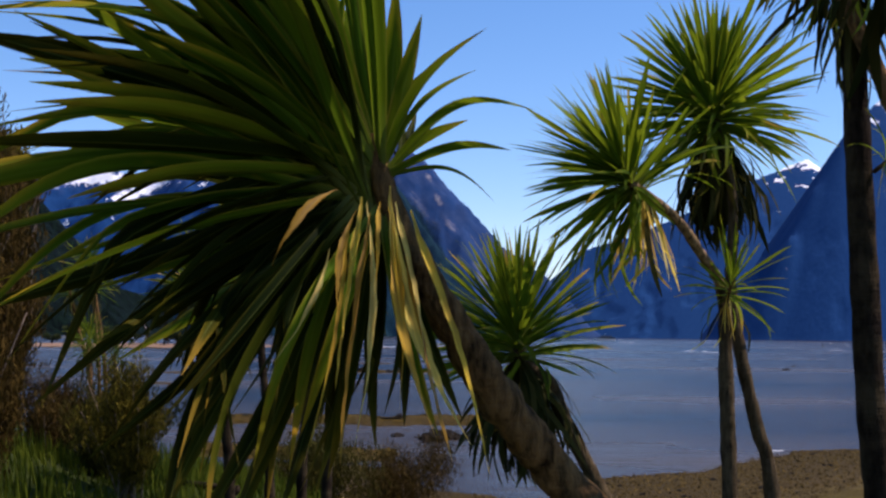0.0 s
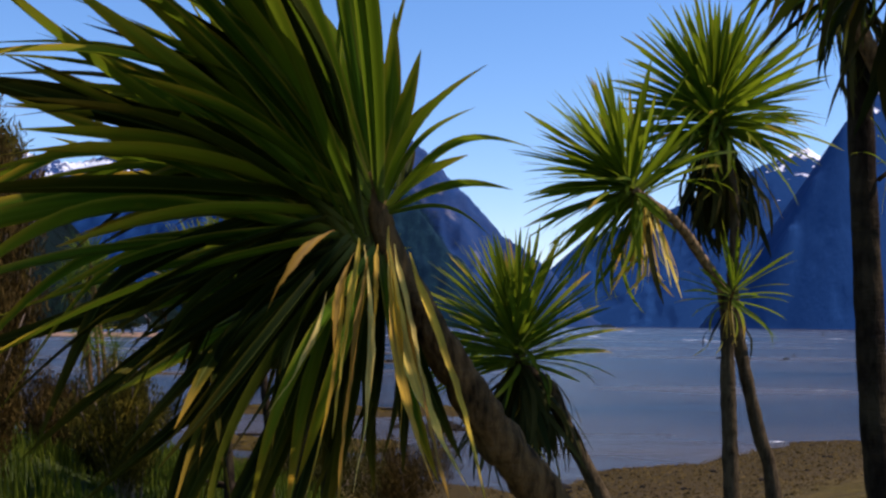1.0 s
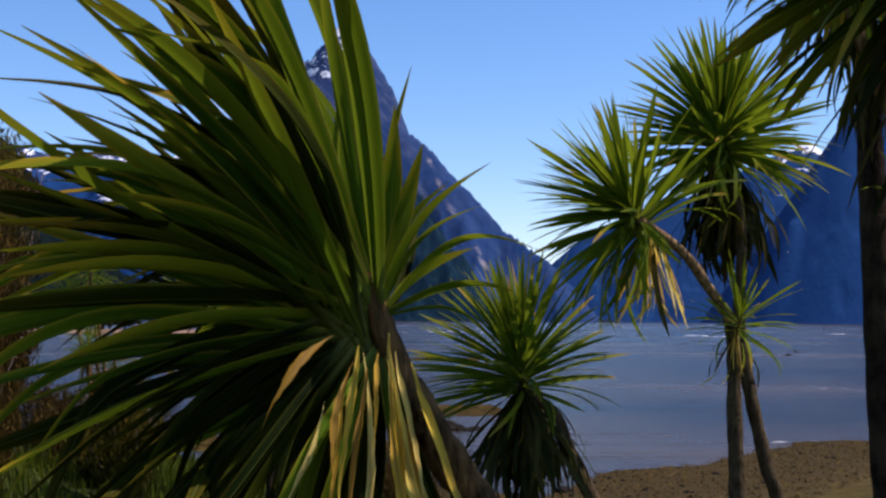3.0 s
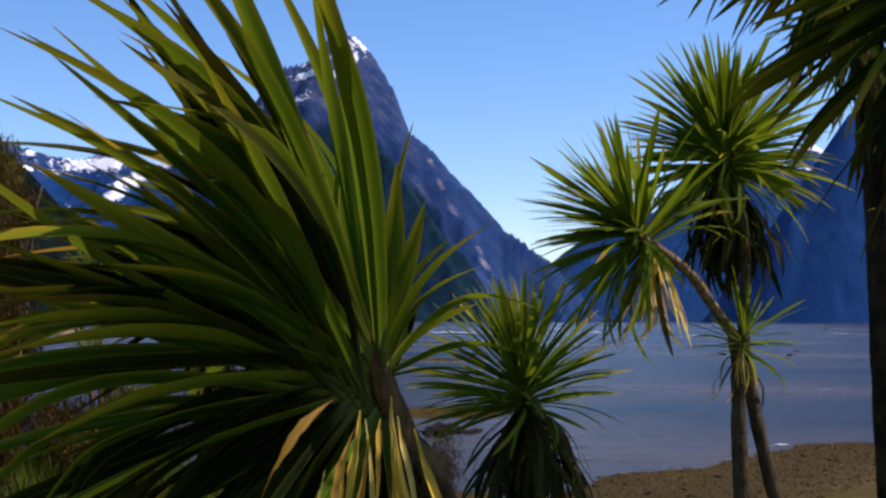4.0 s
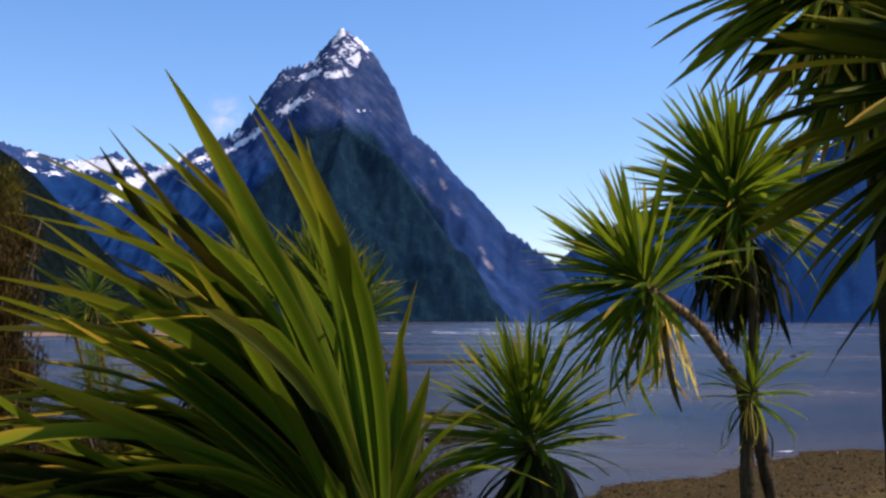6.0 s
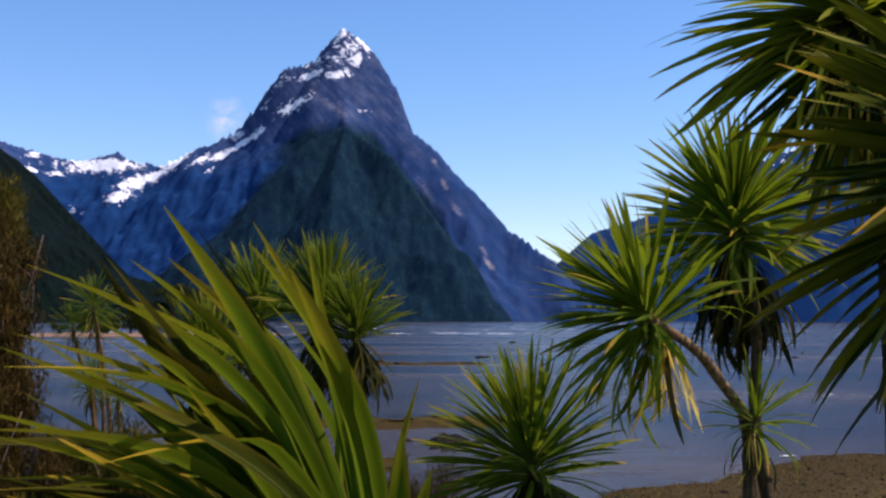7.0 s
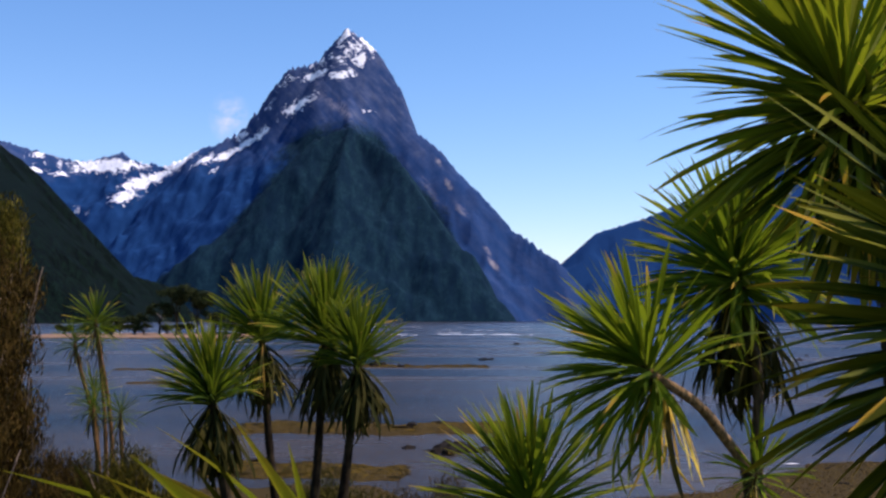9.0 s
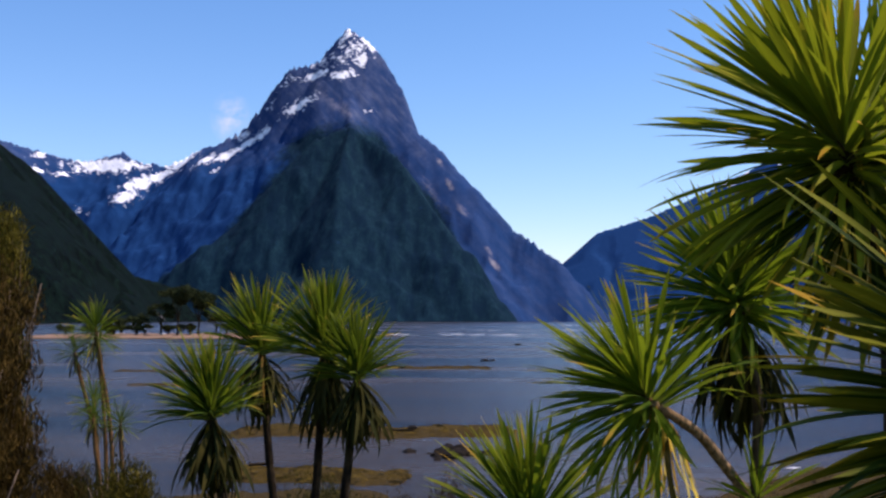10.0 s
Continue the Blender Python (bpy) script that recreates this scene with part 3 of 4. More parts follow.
    for j in range(X.shape[0]):
        for i in range(X.shape[1]):
            q = Vector((X[j, i] / 420.0 + seed, Y[j, i] / 420.0, seed * 1.7))
            wx[j, i] = noise.fractal(q, 1.0, 2.1, 4)
            wy[j, i] = noise.fractal(q + Vector((9.2, 3.1, 0)), 1.0, 2.1, 4)
            rib = Vector((X[j, i] / 150.0 + seed + 0.6 * wx[j, i], Y[j, i] / 560.0 + 0.4 * wy[j, i], seed))
            spur[j, i] = 0.5 * noise.ridged_multi_fractal(q * 2.6, 0.9, 2.1, 6, 1.0, 2.0) + 0.5 * noise.ridged_multi_fractal(rib, 0.9, 2.1, 5, 1.0, 2.0)
            fine[j, i] = noise.fractal(q * 14.0, 0.9, 2.2, 4)
            fine2[j, i] = noise.noise(q * 23.0) if crag else 0.0
    best = np.full(X.shape, -1e9)
    woody = np.full(X.shape, -1e9)
    near = np.full(X.shape, 1e9)
    for px, py, pz, k, wooded in pts:
        d = np.hypot(X - px, Y - py)
        soft = np.clip(d / 260.0, 0, 1)
        dd = np.hypot(X + wx * 110 * soft - px, Y + wy * 110 * soft - py)
        h = pz - k * dd * (1.0 - 0.10 * np.clip(dd / 900, 0, 1))
        best = np.maximum(best, h)
        if wooded:
            woody = np.maximum(woody, h)
        near = np.minimum(near, d)
    calm = np.clip(near / 140.0, 0.10, 1)
    Z = best + crag * np.clip(1 - near / 60.0, 0, 1) * fine2 + rug * ((np.clip(spur, 0.3, 1.7) - 1.1) * 36 * calm + fine * 11 * np.clip(calm, 0.6, 1))
    Z = np.maximum(Z, -14)
    Z[0, :] = Z[-1, :] = -14
    Z[:, 0] = Z[:, -1] = -14
    r, c = X.shape
    v = np.stack([X, Y, Z], -1).reshape(-1, 3).tolist()
    f = []
    low = Z < -9
    for j in range(r - 1):
        for i in range(c - 1):
            if 0 < j < r - 2 and 0 < i < c - 2 and low[j, i] and low[j, i + 1] and low[j + 1, i] and low[j + 1, i + 1]:
                continue
            a = j * c + i
            f.append((a, a + 1, a + c + 1, a + c))
    me = mesh_from(name, v, f, mat, True)
    # where the spurs carry forest, where snow is left and where the rock is scarred
    for key, values in (("wooded", np.clip((woody - best) / 70.0 + 1.0, 0, 1)), ("snow", patches(X, Z, snow)), ("slip", patches(X, Z, slips))):
        me.attributes.new(key, 'FLOAT', 'POINT').data.foreach_set("value", values.ravel().astype(np.float32))
    return tagged(new(name, me), label, "mountain", kind="structure")


def patches(X, Z, spots):
    """Long soft patches on a face: (x, z, half length, half width, slant in degrees, strength)."""
    out = np.zeros_like(X)
    for cx, cz, hl, hw, slant, strength in spots:
        c, sn = math.cos(radians(slant)), math.sin(radians(slant))
        u, v = (X - cx) * c + (Z - cz) * sn, (Z - cz) * c - (X - cx) * sn
        out = np.maximum(out, strength * np.exp(-(u / hl) ** 2 - (v / hw) ** 2))
    return out


SUMMIT = [(-836, 4330, 718), (-775, 4310, 750), (-753, 4305, 767), (-737, 4300, 797), (-707, 4290, 815), (-689, 4282, 846), (-655, 4272, 897), (-617, 4262, 941), (-590, 4255, 970), (-550, 4247, 984), (-502, 4240, 997), (-462, 4230, 1006), (-440, 4222, 1039), (-402, 4212, 1080), (-369, 4203, 1113), (-356, 4200, 1123), (-326, 4196, 1094), (-287, 4190, 1072), (-254, 4185, 1037), (-221, 4170, 985), (-189, 4155, 930), (-160, 4140, 876), (-138, 4120, 812), (-121, 4100, 754), (-98, 4090, 704)]
EAST_RIDGE = [(-98, 4090, 704), (-56, 4070, 669), (-8, 4040, 621), (33, 4010, 555), (45, 4000, 523), (93, 3970, 490), (132, 3950, 448), (171, 3925, 405), (209, 3905, 359), (228, 3895, 337), (266, 3870, 309), (312, 3840, 270), (385, 3800, 215), (557, 3740, 22)]
WEST_RIDGE = [(-1466, 4560, 658), (-1407, 4555, 669), (-1348, 4550, 682), (-1306, 4545, 693), (-1273, 4530, 667), (-1223, 4515, 644), (-1173, 4500, 640), (-1134, 4480, 623), (-1092, 4450, 626), (-1040, 4420, 640), (-989, 4390, 658), (-935, 4365, 686), (-888, 4350, 690), (-850, 4338, 701), (-836, 4330, 718)]
CIRQUE = [(-2090, 4400, 829), (-1772, 4450, 726), (-1730, 4460, 716), (-1677, 4500, 697), (-1613, 4515, 686), (-1521, 4550, 663), (-1466, 4560, 658)]
SPUR_RIGHT = [(-345, 4100, 880), (-335, 4000, 765), (-321, 3900, 690), (-161, 3780, 560), (-7, 3600, 321), (114, 3430, 115), (175, 3350, 20)]
SPUR_FRONT = [(-321, 3900, 690), (-345, 3700, 509), (-341, 3480, 266), (-304, 3280, 53)]
SPUR_LEFT = [(-321, 3900, 690), (-440, 3880, 640), (-545, 3790, 505), (-640, 3680, 330), (-740, 3560, 140)]
APRON = [(-900, 4340, 640), (-826, 4300, 680), (-690, 4200, 690), (-560, 4080, 680), (-440, 3980, 670)]
# snow left in hollows and below the ridges; pale rock scars (x, z, half length, half width, slant, strength)
SNOW_FIELDS = [(-536, 799, 65, 24, 18, 1), (-482, 925, 72, 16, 8, 1), (-372, 910, 46, 16, 10, 1), (-301, 974, 36, 16, 80, 1), (-280, 1049, 43, 16, -48, 1), (-369, 1073, 34, 13, 38, 0.9), (-746, 671, 87, 16, 29, 1), (-679, 697, 38, 13, 35, 1), (-819, 633, 67, 16, 27, 1), (-910, 613, 44, 16, 32, 1), (-768, 716, 34, 10, 28, 0.9), (-354, 1103, 19, 13, 30, 1), (-272, 767, 19, 10, 10, 0.8), (-347, 1013, 87, 73, 60, 0.42), (-464, 981, 82, 24, 10, 0.45), (-590, 916, 34, 21, 50, 0.5), (-663, 820, 48, 16, 50, 0.45), (-1031, 630, 87, 36, 26, 1), (-1192, 542, 72, 39, 12, 1), (-1355, 626, 167, 34, -2, 1), (-1223, 476, 51, 25, 10, 1), (-1624, 669, 31, 14, 10, 0.9), (-1611, 601, 36, 11, -15, 0.9), (-1531, 587, 31, 11, -10, 0.9), (-860, 566, 22, 11, 14, 0.8), (-1118, 574, 72, 25, 22, 1), (-1357, 410, 17, 11, 50, 0.7), (-1405, 426, 20, 14, -40, 0.9)]
SCARS = [(174, 190, 29, 11, -52, 1), (155, 238, 30, 9, -58, 0.7), (22, 482, 32, 10, -62, 0.8), (60, 384, 40, 19, -50, 0.5), (-12, 572, 21, 10, -60, 0.8), (-410, 799, 125, 16, -48, 0.55), (-350, 765, 82, 10, -52, 0.6), (-463, 852, 96, 47, -45, 0.38), (-177, 746, 96, 16, -75, 0.3), (-47, 472, 136, 20, -55, 0.3)]
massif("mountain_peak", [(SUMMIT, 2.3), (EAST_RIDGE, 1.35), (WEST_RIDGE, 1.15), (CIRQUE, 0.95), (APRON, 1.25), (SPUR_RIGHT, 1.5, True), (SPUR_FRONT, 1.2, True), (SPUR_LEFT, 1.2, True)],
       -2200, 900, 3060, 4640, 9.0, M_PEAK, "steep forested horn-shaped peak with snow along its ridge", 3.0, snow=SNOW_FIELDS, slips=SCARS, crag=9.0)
LHILL = [(-1250, 2100, 700), (-1096, 2300, 531), (-995, 2500, 406), (-936, 2550, 353), (-876, 2650, 231), (-838, 2750, 142), (-731, 3000, 102), (-684, 3100, 19)]
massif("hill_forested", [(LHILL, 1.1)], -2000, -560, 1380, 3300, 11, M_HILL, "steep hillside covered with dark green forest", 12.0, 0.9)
RFAR = [(512, 4700, 239), (655, 4700, 377), (861, 4650, 439), (1090, 4620, 539), (1344, 4600, 666), (1556, 4600, 753), (1648, 4600, 689), (1905, 4600, 678)]
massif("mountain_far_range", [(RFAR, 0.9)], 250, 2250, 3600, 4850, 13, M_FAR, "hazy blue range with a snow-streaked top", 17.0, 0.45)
RCLIFF = [(907, 3000, 14), (935, 3040, 110), (1005, 3100, 300), (1055, 3140, 345), (1105, 3170, 452), (1170, 3200, 512), (1205, 3225, 606), (1250, 3250, 652), (1420, 3330, 800), (1592, 3400, 888)]
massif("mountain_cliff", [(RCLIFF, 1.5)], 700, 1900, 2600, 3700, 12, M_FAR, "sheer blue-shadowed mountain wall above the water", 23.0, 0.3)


# ---- the cabbage trees ----
def ground_at(x, y):
    return float(ground_z(np.array([x]), np.array([y]))[0])


TREE = "cabbage trees on the bank"

# the leaning tree close to the camera, its leaves blown to one side
b = (1.15, 2.7, ground_at(1.15, 2.7) - 0.03)
near_tree = thing("cabbage_tree", b, "large leaning cabbage tree with wind-blown sword leaves", "tree", TREE)
part("trunk", limb_mesh("trunk", [([b, (0.98, 2.74, 3.7), (0.62, 2.72, 4.5), (0.359, 2.66, 4.863), (0.25, 2.60, 5.0), (0.158, 2.54, 5.118), (0.083, 2.49, 5.234), (0.01, 2.46, 5.35), (-0.06, 2.44, 5.48)], 0.070, 0.038, 0.5)], M_BARK, 1, 14, 0.13), near_tree, base=b)


NEAR_C = Vector((-0.125, 2.40, 5.635))
near_head = part("crown", limb_mesh("crown_core", [([(0.03, 2.46, 5.32), (-0.07, 2.43, 5.50), (-0.125, 2.40, 5.64), (-0.15, 2.37, 5.74)], 0.042, 0.020, 0)], M_BARK, 11, 10), near_tree, base=b)
SWORDS, SWORDS_OLD_SHADED = [[sword_mesh("sword", mat, bow, sway, 0.054, twist, kink) for bow, sway, twist, kink in
          ((0.02, 0.01, 0.15, 0), (0.05, -0.02, -0.30, 0), (0.08, 0.02, 0.45, 0), (0.11, -0.03, 0.1, 0), (0.15, 0.03, -0.5, 0), (0.20, -0.01, 0.3, 0), (0.09, 0.02, -0.2, 0.55), (0.06, 0.04, 0.7, 0.9), (-0.05, 0.05, 0.9, 0), (0.13, -0.06, -1.1, 0))] for mat in (M_LEAF, M_LEAF_OLD_SHADED)]


def sword(tip, widen, k, spin, mat_set=None, foot=NEAR_C, pull=(-0.2, -0.7, -1.0), name="leaf", label=""):
    """One leaf from the crown's heart to its tip."""
    d = Vector(tip) - foot
    return part(name, (mat_set or SWORDS)[k], near_head, label, m=blade_pose(foot, d, Vector(pull), d.length, spin, widen))


def fan(count, turn, lean, reach, seed, droop=0.0, shaded=0.0):
    """Leaves spread over a sector of the wind-blown crown: turn round the line of sight from lee over the top, lean
    towards the path; the last number is the share of older ones, near-black with the crown's shade in their colour.
    """
    r = random.Random(seed)
    for i in range(count):
        a = radians(turn[0] + (turn[1] - turn[0]) * (i + r.uniform(-0.4, 1.4)) / count)
        e = radians(r.uniform(*lean))
        d = Vector((math.cos(a) * math.cos(e), -math.sin(e), math.sin(a) * math.cos(e)))
        d.z -= droop * r.random()
        foot = NEAR_C + Vector((-0.02 + 0.03 * math.cos(a), 0.02 - 0.03 * math.sin(e), r.uniform(-0.09, 0.06)))
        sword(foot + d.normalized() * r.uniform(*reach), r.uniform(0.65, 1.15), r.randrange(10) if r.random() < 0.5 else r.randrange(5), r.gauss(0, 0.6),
              SWORDS_OLD_SHADED if r.random() < shaded else SWORDS, foot)


fan(36, (112, 168), (22, 46), (0.78, 1.06), 1, 0, 0.25)
fan(40, (108, 176), (-34, 12), (0.60, 0.95), 2, 0, 0.3)
fan(14, (174, 206), (-8, 36), (0.80, 1.12), 3, 0, 0.3)
fan(13, (174, 214), (-44, -8), (0.62, 0.96), 4, 0, 0.5)
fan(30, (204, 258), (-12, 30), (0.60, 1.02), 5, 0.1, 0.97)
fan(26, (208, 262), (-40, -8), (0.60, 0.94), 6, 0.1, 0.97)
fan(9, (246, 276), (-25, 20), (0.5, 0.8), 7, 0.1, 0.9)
# short back and core leaves, mostly hidden, added to shade the lower-left ones
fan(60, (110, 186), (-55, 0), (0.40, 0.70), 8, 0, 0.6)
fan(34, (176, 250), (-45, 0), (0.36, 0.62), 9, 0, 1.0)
fan(9, (70, 104), (-60, -20), (0.30, 0.44), 10, 0, 0.4)
# the tallest blades, arching over towards the path, and the few broad ones on the lee side
for tip, widen, k, spin in (((-0.416, 1.65, 6.484), 0.95, 3, 0.2), ((-0.275, 1.55, 6.424), 0.8, 2, -0.3), ((-0.221, 1.55, 6.393), 0.85, 2, 0.1), ((-0.477, 1.70, 6.409), 0.95, 3, -0.1),
                            ((-0.593, 1.80, 6.378), 0.95, 4, 0.3), ((-0.613, 1.60, 6.301), 0.95, 3, -0.2), ((-0.585, 1.50, 6.258), 0.9, 4, 0.2), ((-0.631, 1.50, 6.177), 0.9, 3, 0.0),
                            ((-0.752, 1.90, 6.276), 0.9, 2, -0.2), ((-0.551, 1.80, 6.317), 1.0, 3, 0.1), ((-0.725, 1.80, 6.139), 1.0, 3, 0.3), ((-0.26, 2.10, 6.458), 0.9, 1, 0.2), ((-0.36, 2.10, 6.50), 0.9, 2, -0.2),
                            ((-0.17, 2.30, 6.26), 0.75, 5, 0.9), ((-0.055, 2.36, 6.20), 0.85, 1, 0.8)):
    sword(tip, widen * 0.78, k, spin)
for tip, widen, k, spin in (((-0.028, 2.33, 6.02), 2.3, 1, 0.45), ((0.125, 2.28, 5.975), 2.0, 2, 0.5), ((0.235, 2.25, 5.775), 1.9, 5, 0.35), ((0.185, 2.30, 5.69), 2.2, 3, 0.2), ((0.15, 2.34, 5.57), 1.8, 4, 0.3), ((0.10, 2.30, 5.88), 2.0, 3, 0.6),
                            ((0.03, 2.46, 5.95), 2.0, 2, 0.3), ((0.09, 2.50, 5.80), 2.2, 3, -0.2), ((-0.09, 2.30, 6.10), 1.8, 1, 0.3)):
    sword(tip, widen, k, spin, SWORDS_LEE, pull=(0.1, -0.6, -1.0))
# pale blades to windward, drawn lit by their brighter leaf colour
for tip in ((-0.80, 1.90, 5.75), (-0.77, 1.85, 5.70), (-0.84, 1.95, 5.81), (-0.75, 2.00, 5.53), (-0.59, 1.90, 5.86)):
    sword(tip, 1.0, 2, 0.1, SWORDS_LEE)
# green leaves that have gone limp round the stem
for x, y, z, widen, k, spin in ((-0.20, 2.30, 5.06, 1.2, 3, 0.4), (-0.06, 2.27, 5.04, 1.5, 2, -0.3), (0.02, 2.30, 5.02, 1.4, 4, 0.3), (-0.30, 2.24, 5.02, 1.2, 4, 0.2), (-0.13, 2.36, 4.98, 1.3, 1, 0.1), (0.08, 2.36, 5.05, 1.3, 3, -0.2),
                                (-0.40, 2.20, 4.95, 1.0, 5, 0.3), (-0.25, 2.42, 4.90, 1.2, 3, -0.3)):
    sword((x, y + 0.08, z), widen * 0.8, k, spin, SWORDS if k > 3 else SWORDS_OLD_SHADED, NEAR_C + Vector((0, 0.02, -0.06)), (0.0, 1.0, 0.2))
# dry golden ones hanging in front of it: (foot, tip, width, curl)
for foot, tip, widen, k in (((-0.163, 2.28, 5.575), (-0.211, 2.20, 5.134), 0.85, 0), ((-0.22, 2.30, 5.594), (-0.350, 2.15, 5.405), 1.3, 1), ((-0.234, 2.28, 5.455), (-0.334, 2.15, 5.20), 0.7, 2),
                            ((-0.085, 2.28, 5.562), (-0.008, 2.18, 5.161), 0.75, 3), ((-0.098, 2.29, 5.602), (0.097, 2.24, 5.003), 0.95, 1), ((-0.15, 2.26, 5.56), (-0.155, 2.16, 5.02), 0.5, 2),
                            ((-0.12, 2.26, 5.56), (-0.125, 2.20, 5.36), 1.3, 3), ((-0.07, 2.25, 5.50), (0.05, 2.17, 4.98), 0.5, 0), ((-0.19, 2.26, 5.50), (-0.27, 2.15, 4.98), 0.45, 3), ((-0.17, 2.24, 5.54), (-0.20, 2.14, 5.28), 1.0, 1),
                            ((-0.10, 2.25, 5.55), (-0.06, 2.16, 5.10), 0.4, 2), ((-0.05, 2.24, 5.54), (0.13, 2.14, 4.96), 0.7, 3), ((-0.09, 2.22, 5.52), (0.02, 2.12, 5.02), 0.6, 1), ((-0.14, 2.22, 5.53), (-0.19, 2.10, 4.98), 0.55, 0)):
    sword(tip, widen, k, 0.4 - 0.35 * k, CURLED, foot=Vector(foot), pull=(0.1, 1.0, 0.1), name="dead_leaf", label="dry golden-brown dead leaf")

# the tree behind it, leaning the same way
b = (2.15, 9.1, ground_at(2.15, 9.1) - 0.03)
mid_tree = thing("cabbage_tree", b, "leaning cabbage tree with one round leafy head", "tree", TREE)
part("trunk", limb_mesh("trunk", [([b, (1.75, 9.0, 3.24), (1.40, 8.95, 3.99), (1.10, 8.90, 4.57), (0.98, 8.90, 4.87), (0.76, 8.90, 5.05), (0.71, 8.90, 5.20)], 0.075, 0.045, 0.4)], M_BARK_MID, 2, 12), mid_tree, base=b)
crown(mid_tree, b, (0.71, 8.90, 5.20), (-0.10, 0, 1), 230, 0.92, 21, wind=(-0.10, 0, 0), blades=BLADES_HEAD, skirt=190, dead=16, low=94, droop=0.7)

# the forked tree with three heads
b = (2.23, 8.0, ground_at(2.23, 8.0) - 0.03)
fork_tree = thing("cabbage_tree", b, "tall forked cabbage tree with three leafy heads", "tree", TREE)
part("trunk", limb_mesh("trunk", [([b, (2.20, 8.00, 4.14), (2.19, 8.00, 4.67), (2.18, 8.00, 5.08), (2.18, 8.00, 5.46), (2.14, 7.95, 5.64)], 0.062, 0.048, 0.4)], M_BARK_MID, 3, 12), fork_tree, base=b)
# this limb is paler than its trunks: sun on it is painted by its bark
part("limb", limb_mesh("limb", [([(2.18, 8.00, 5.46), (2.14, 7.95, 5.64), (1.94, 7.80, 5.89), (1.72, 7.62, 6.12), (1.38, 7.45, 6.33)], 0.044, 0.032, 0.1)], M_LIMB, 9, 12, 0.1), fork_tree, "sunlit tan limb of the forked tree", base=b)
part("trunk", limb_mesh("trunk", [([(2.66, 8.1, 2.3), (2.54, 8.10, 4.13), (2.44, 8.10, 4.58), (2.33, 8.10, 5.08), (2.27, 8.10, 5.46), (2.25, 8.10, 5.71), (2.27, 8.10, 6.05), (2.26, 8.10, 6.39), (2.19, 8.30, 7.00)], 0.056, 0.036, 0.4)], M_BARK_MID, 4, 12), fork_tree, base=b)
crown(fork_tree, b, (1.38, 7.45, 6.33), (-0.62, -0.28, 0.80), 270, 0.80, 31, wind=(-0.12, 0, 0), skirt=8, dead=34, low=116,
      keep=lambda d: 0.10 if d.x > 0.15 and d.z < 0.35 else (0.6 if d.x > 0.3 else 1.0))
crown(fork_tree, b, (2.19, 8.30, 7.00), (-0.05, -0.1, 1), 340, 0.88, 32, wind=(-0.05, 0, 0), skirt=160, dead=26, low=108, droop=0.85, spread=118.0)
crown(fork_tree, b, (2.19, 7.90, 5.60), (0.15, -0.3, 0.8), 44, 0.50, 33, wind=(-0.05, 0, 0), skirt=4, dead=8, low=110, stem=0.02)

# the dark-trunked tree at the edge, its heads overhanging the view
b = (2.75, 6.4, ground_at(2.75, 6.4) - 0.03)
edge_tree = thing("cabbage_tree", b, "dark-trunked cabbage tree with leaning limbs", "tree", TREE)
part("trunk", limb_mesh("trunk", [([b, (2.70, 6.40, 4.00), (2.66, 6.40, 4.39), (2.62, 6.40, 4.98), (2.60, 6.40, 5.65), (2.58, 6.40, 6.33), (2.56, 6.40, 7.01), (2.53, 6.40, 7.57), (2.53, 6.4, 7.9)], 0.095, 0.070, 0.4)], M_BARK_DARK, 5, 14, 0.05), edge_tree, base=b)
part("limb", limb_mesh("limb", [([(2.88, 6.2, 5.69), (2.83, 6.10, 6.19), (2.68, 6.12, 6.62), (2.55, 6.15, 6.95), (2.43, 6.20, 7.32), (2.37, 6.30, 7.71)], 0.055, 0.045, 0.2)], M_BARK, 6, 12, 0.05), edge_tree, base=b)
crown(edge_tree, b, (2.53, 6.4, 8.0), (0.1, 0.0, 1), 150, 0.8, 42, wind=(0, 0, 0), skirt=60, dead=8, low=110)
crown(edge_tree, b, (2.72, 6.25, 6.33), (0.35, -0.7, 0.4), 26, 0.36, 43, wind=(0, 0, 0), skirt=0, dead=2, low=80, stem=0.015)
crown(edge_tree, b, (2.50, 6.3, 7.56), (-0.2, -0.2, 1), 60, 0.75, 44, wind=(-0.1, 0, 0), skirt=40, dead=6, low=125, stem=0.02)

# the tree whose head overhangs the path
b = (2.55, 4.6, ground_at(2.55, 4.6) - 0.03)
over_tree = thing("cabbage_tree", b, "cabbage tree with a sunlit yellow-green overhanging head", "tree", TREE)
part("trunk", limb_mesh("trunk", [([b, (2.5, 4.55, 4.2), (2.35, 4.45, 5.8), (1.95, 4.25, 6.75), (1.55, 4.12, 7.2), (1.48, 4.10, 7.47)], 0.08, 0.042, 0.4)], M_BARK_DARK, 8, 12), over_tree, base=b)
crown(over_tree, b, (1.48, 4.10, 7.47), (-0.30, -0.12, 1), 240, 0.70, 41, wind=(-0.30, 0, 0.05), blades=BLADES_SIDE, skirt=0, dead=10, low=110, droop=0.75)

# underside of the same head, its shade painted by the darker leaf copy
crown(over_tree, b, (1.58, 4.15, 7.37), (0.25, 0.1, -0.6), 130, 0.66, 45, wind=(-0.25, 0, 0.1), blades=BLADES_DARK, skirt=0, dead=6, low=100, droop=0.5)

# the tree beside the path, its fronds hanging into view, shade put into their dark colour
b = (1.95, 2.3, ground_at(1.95, 2.3) - 0.03)
side_tree = thing("cabbage_tree", b, "cabbage tree with dark drooping leaves beside the path", "tree", TREE)
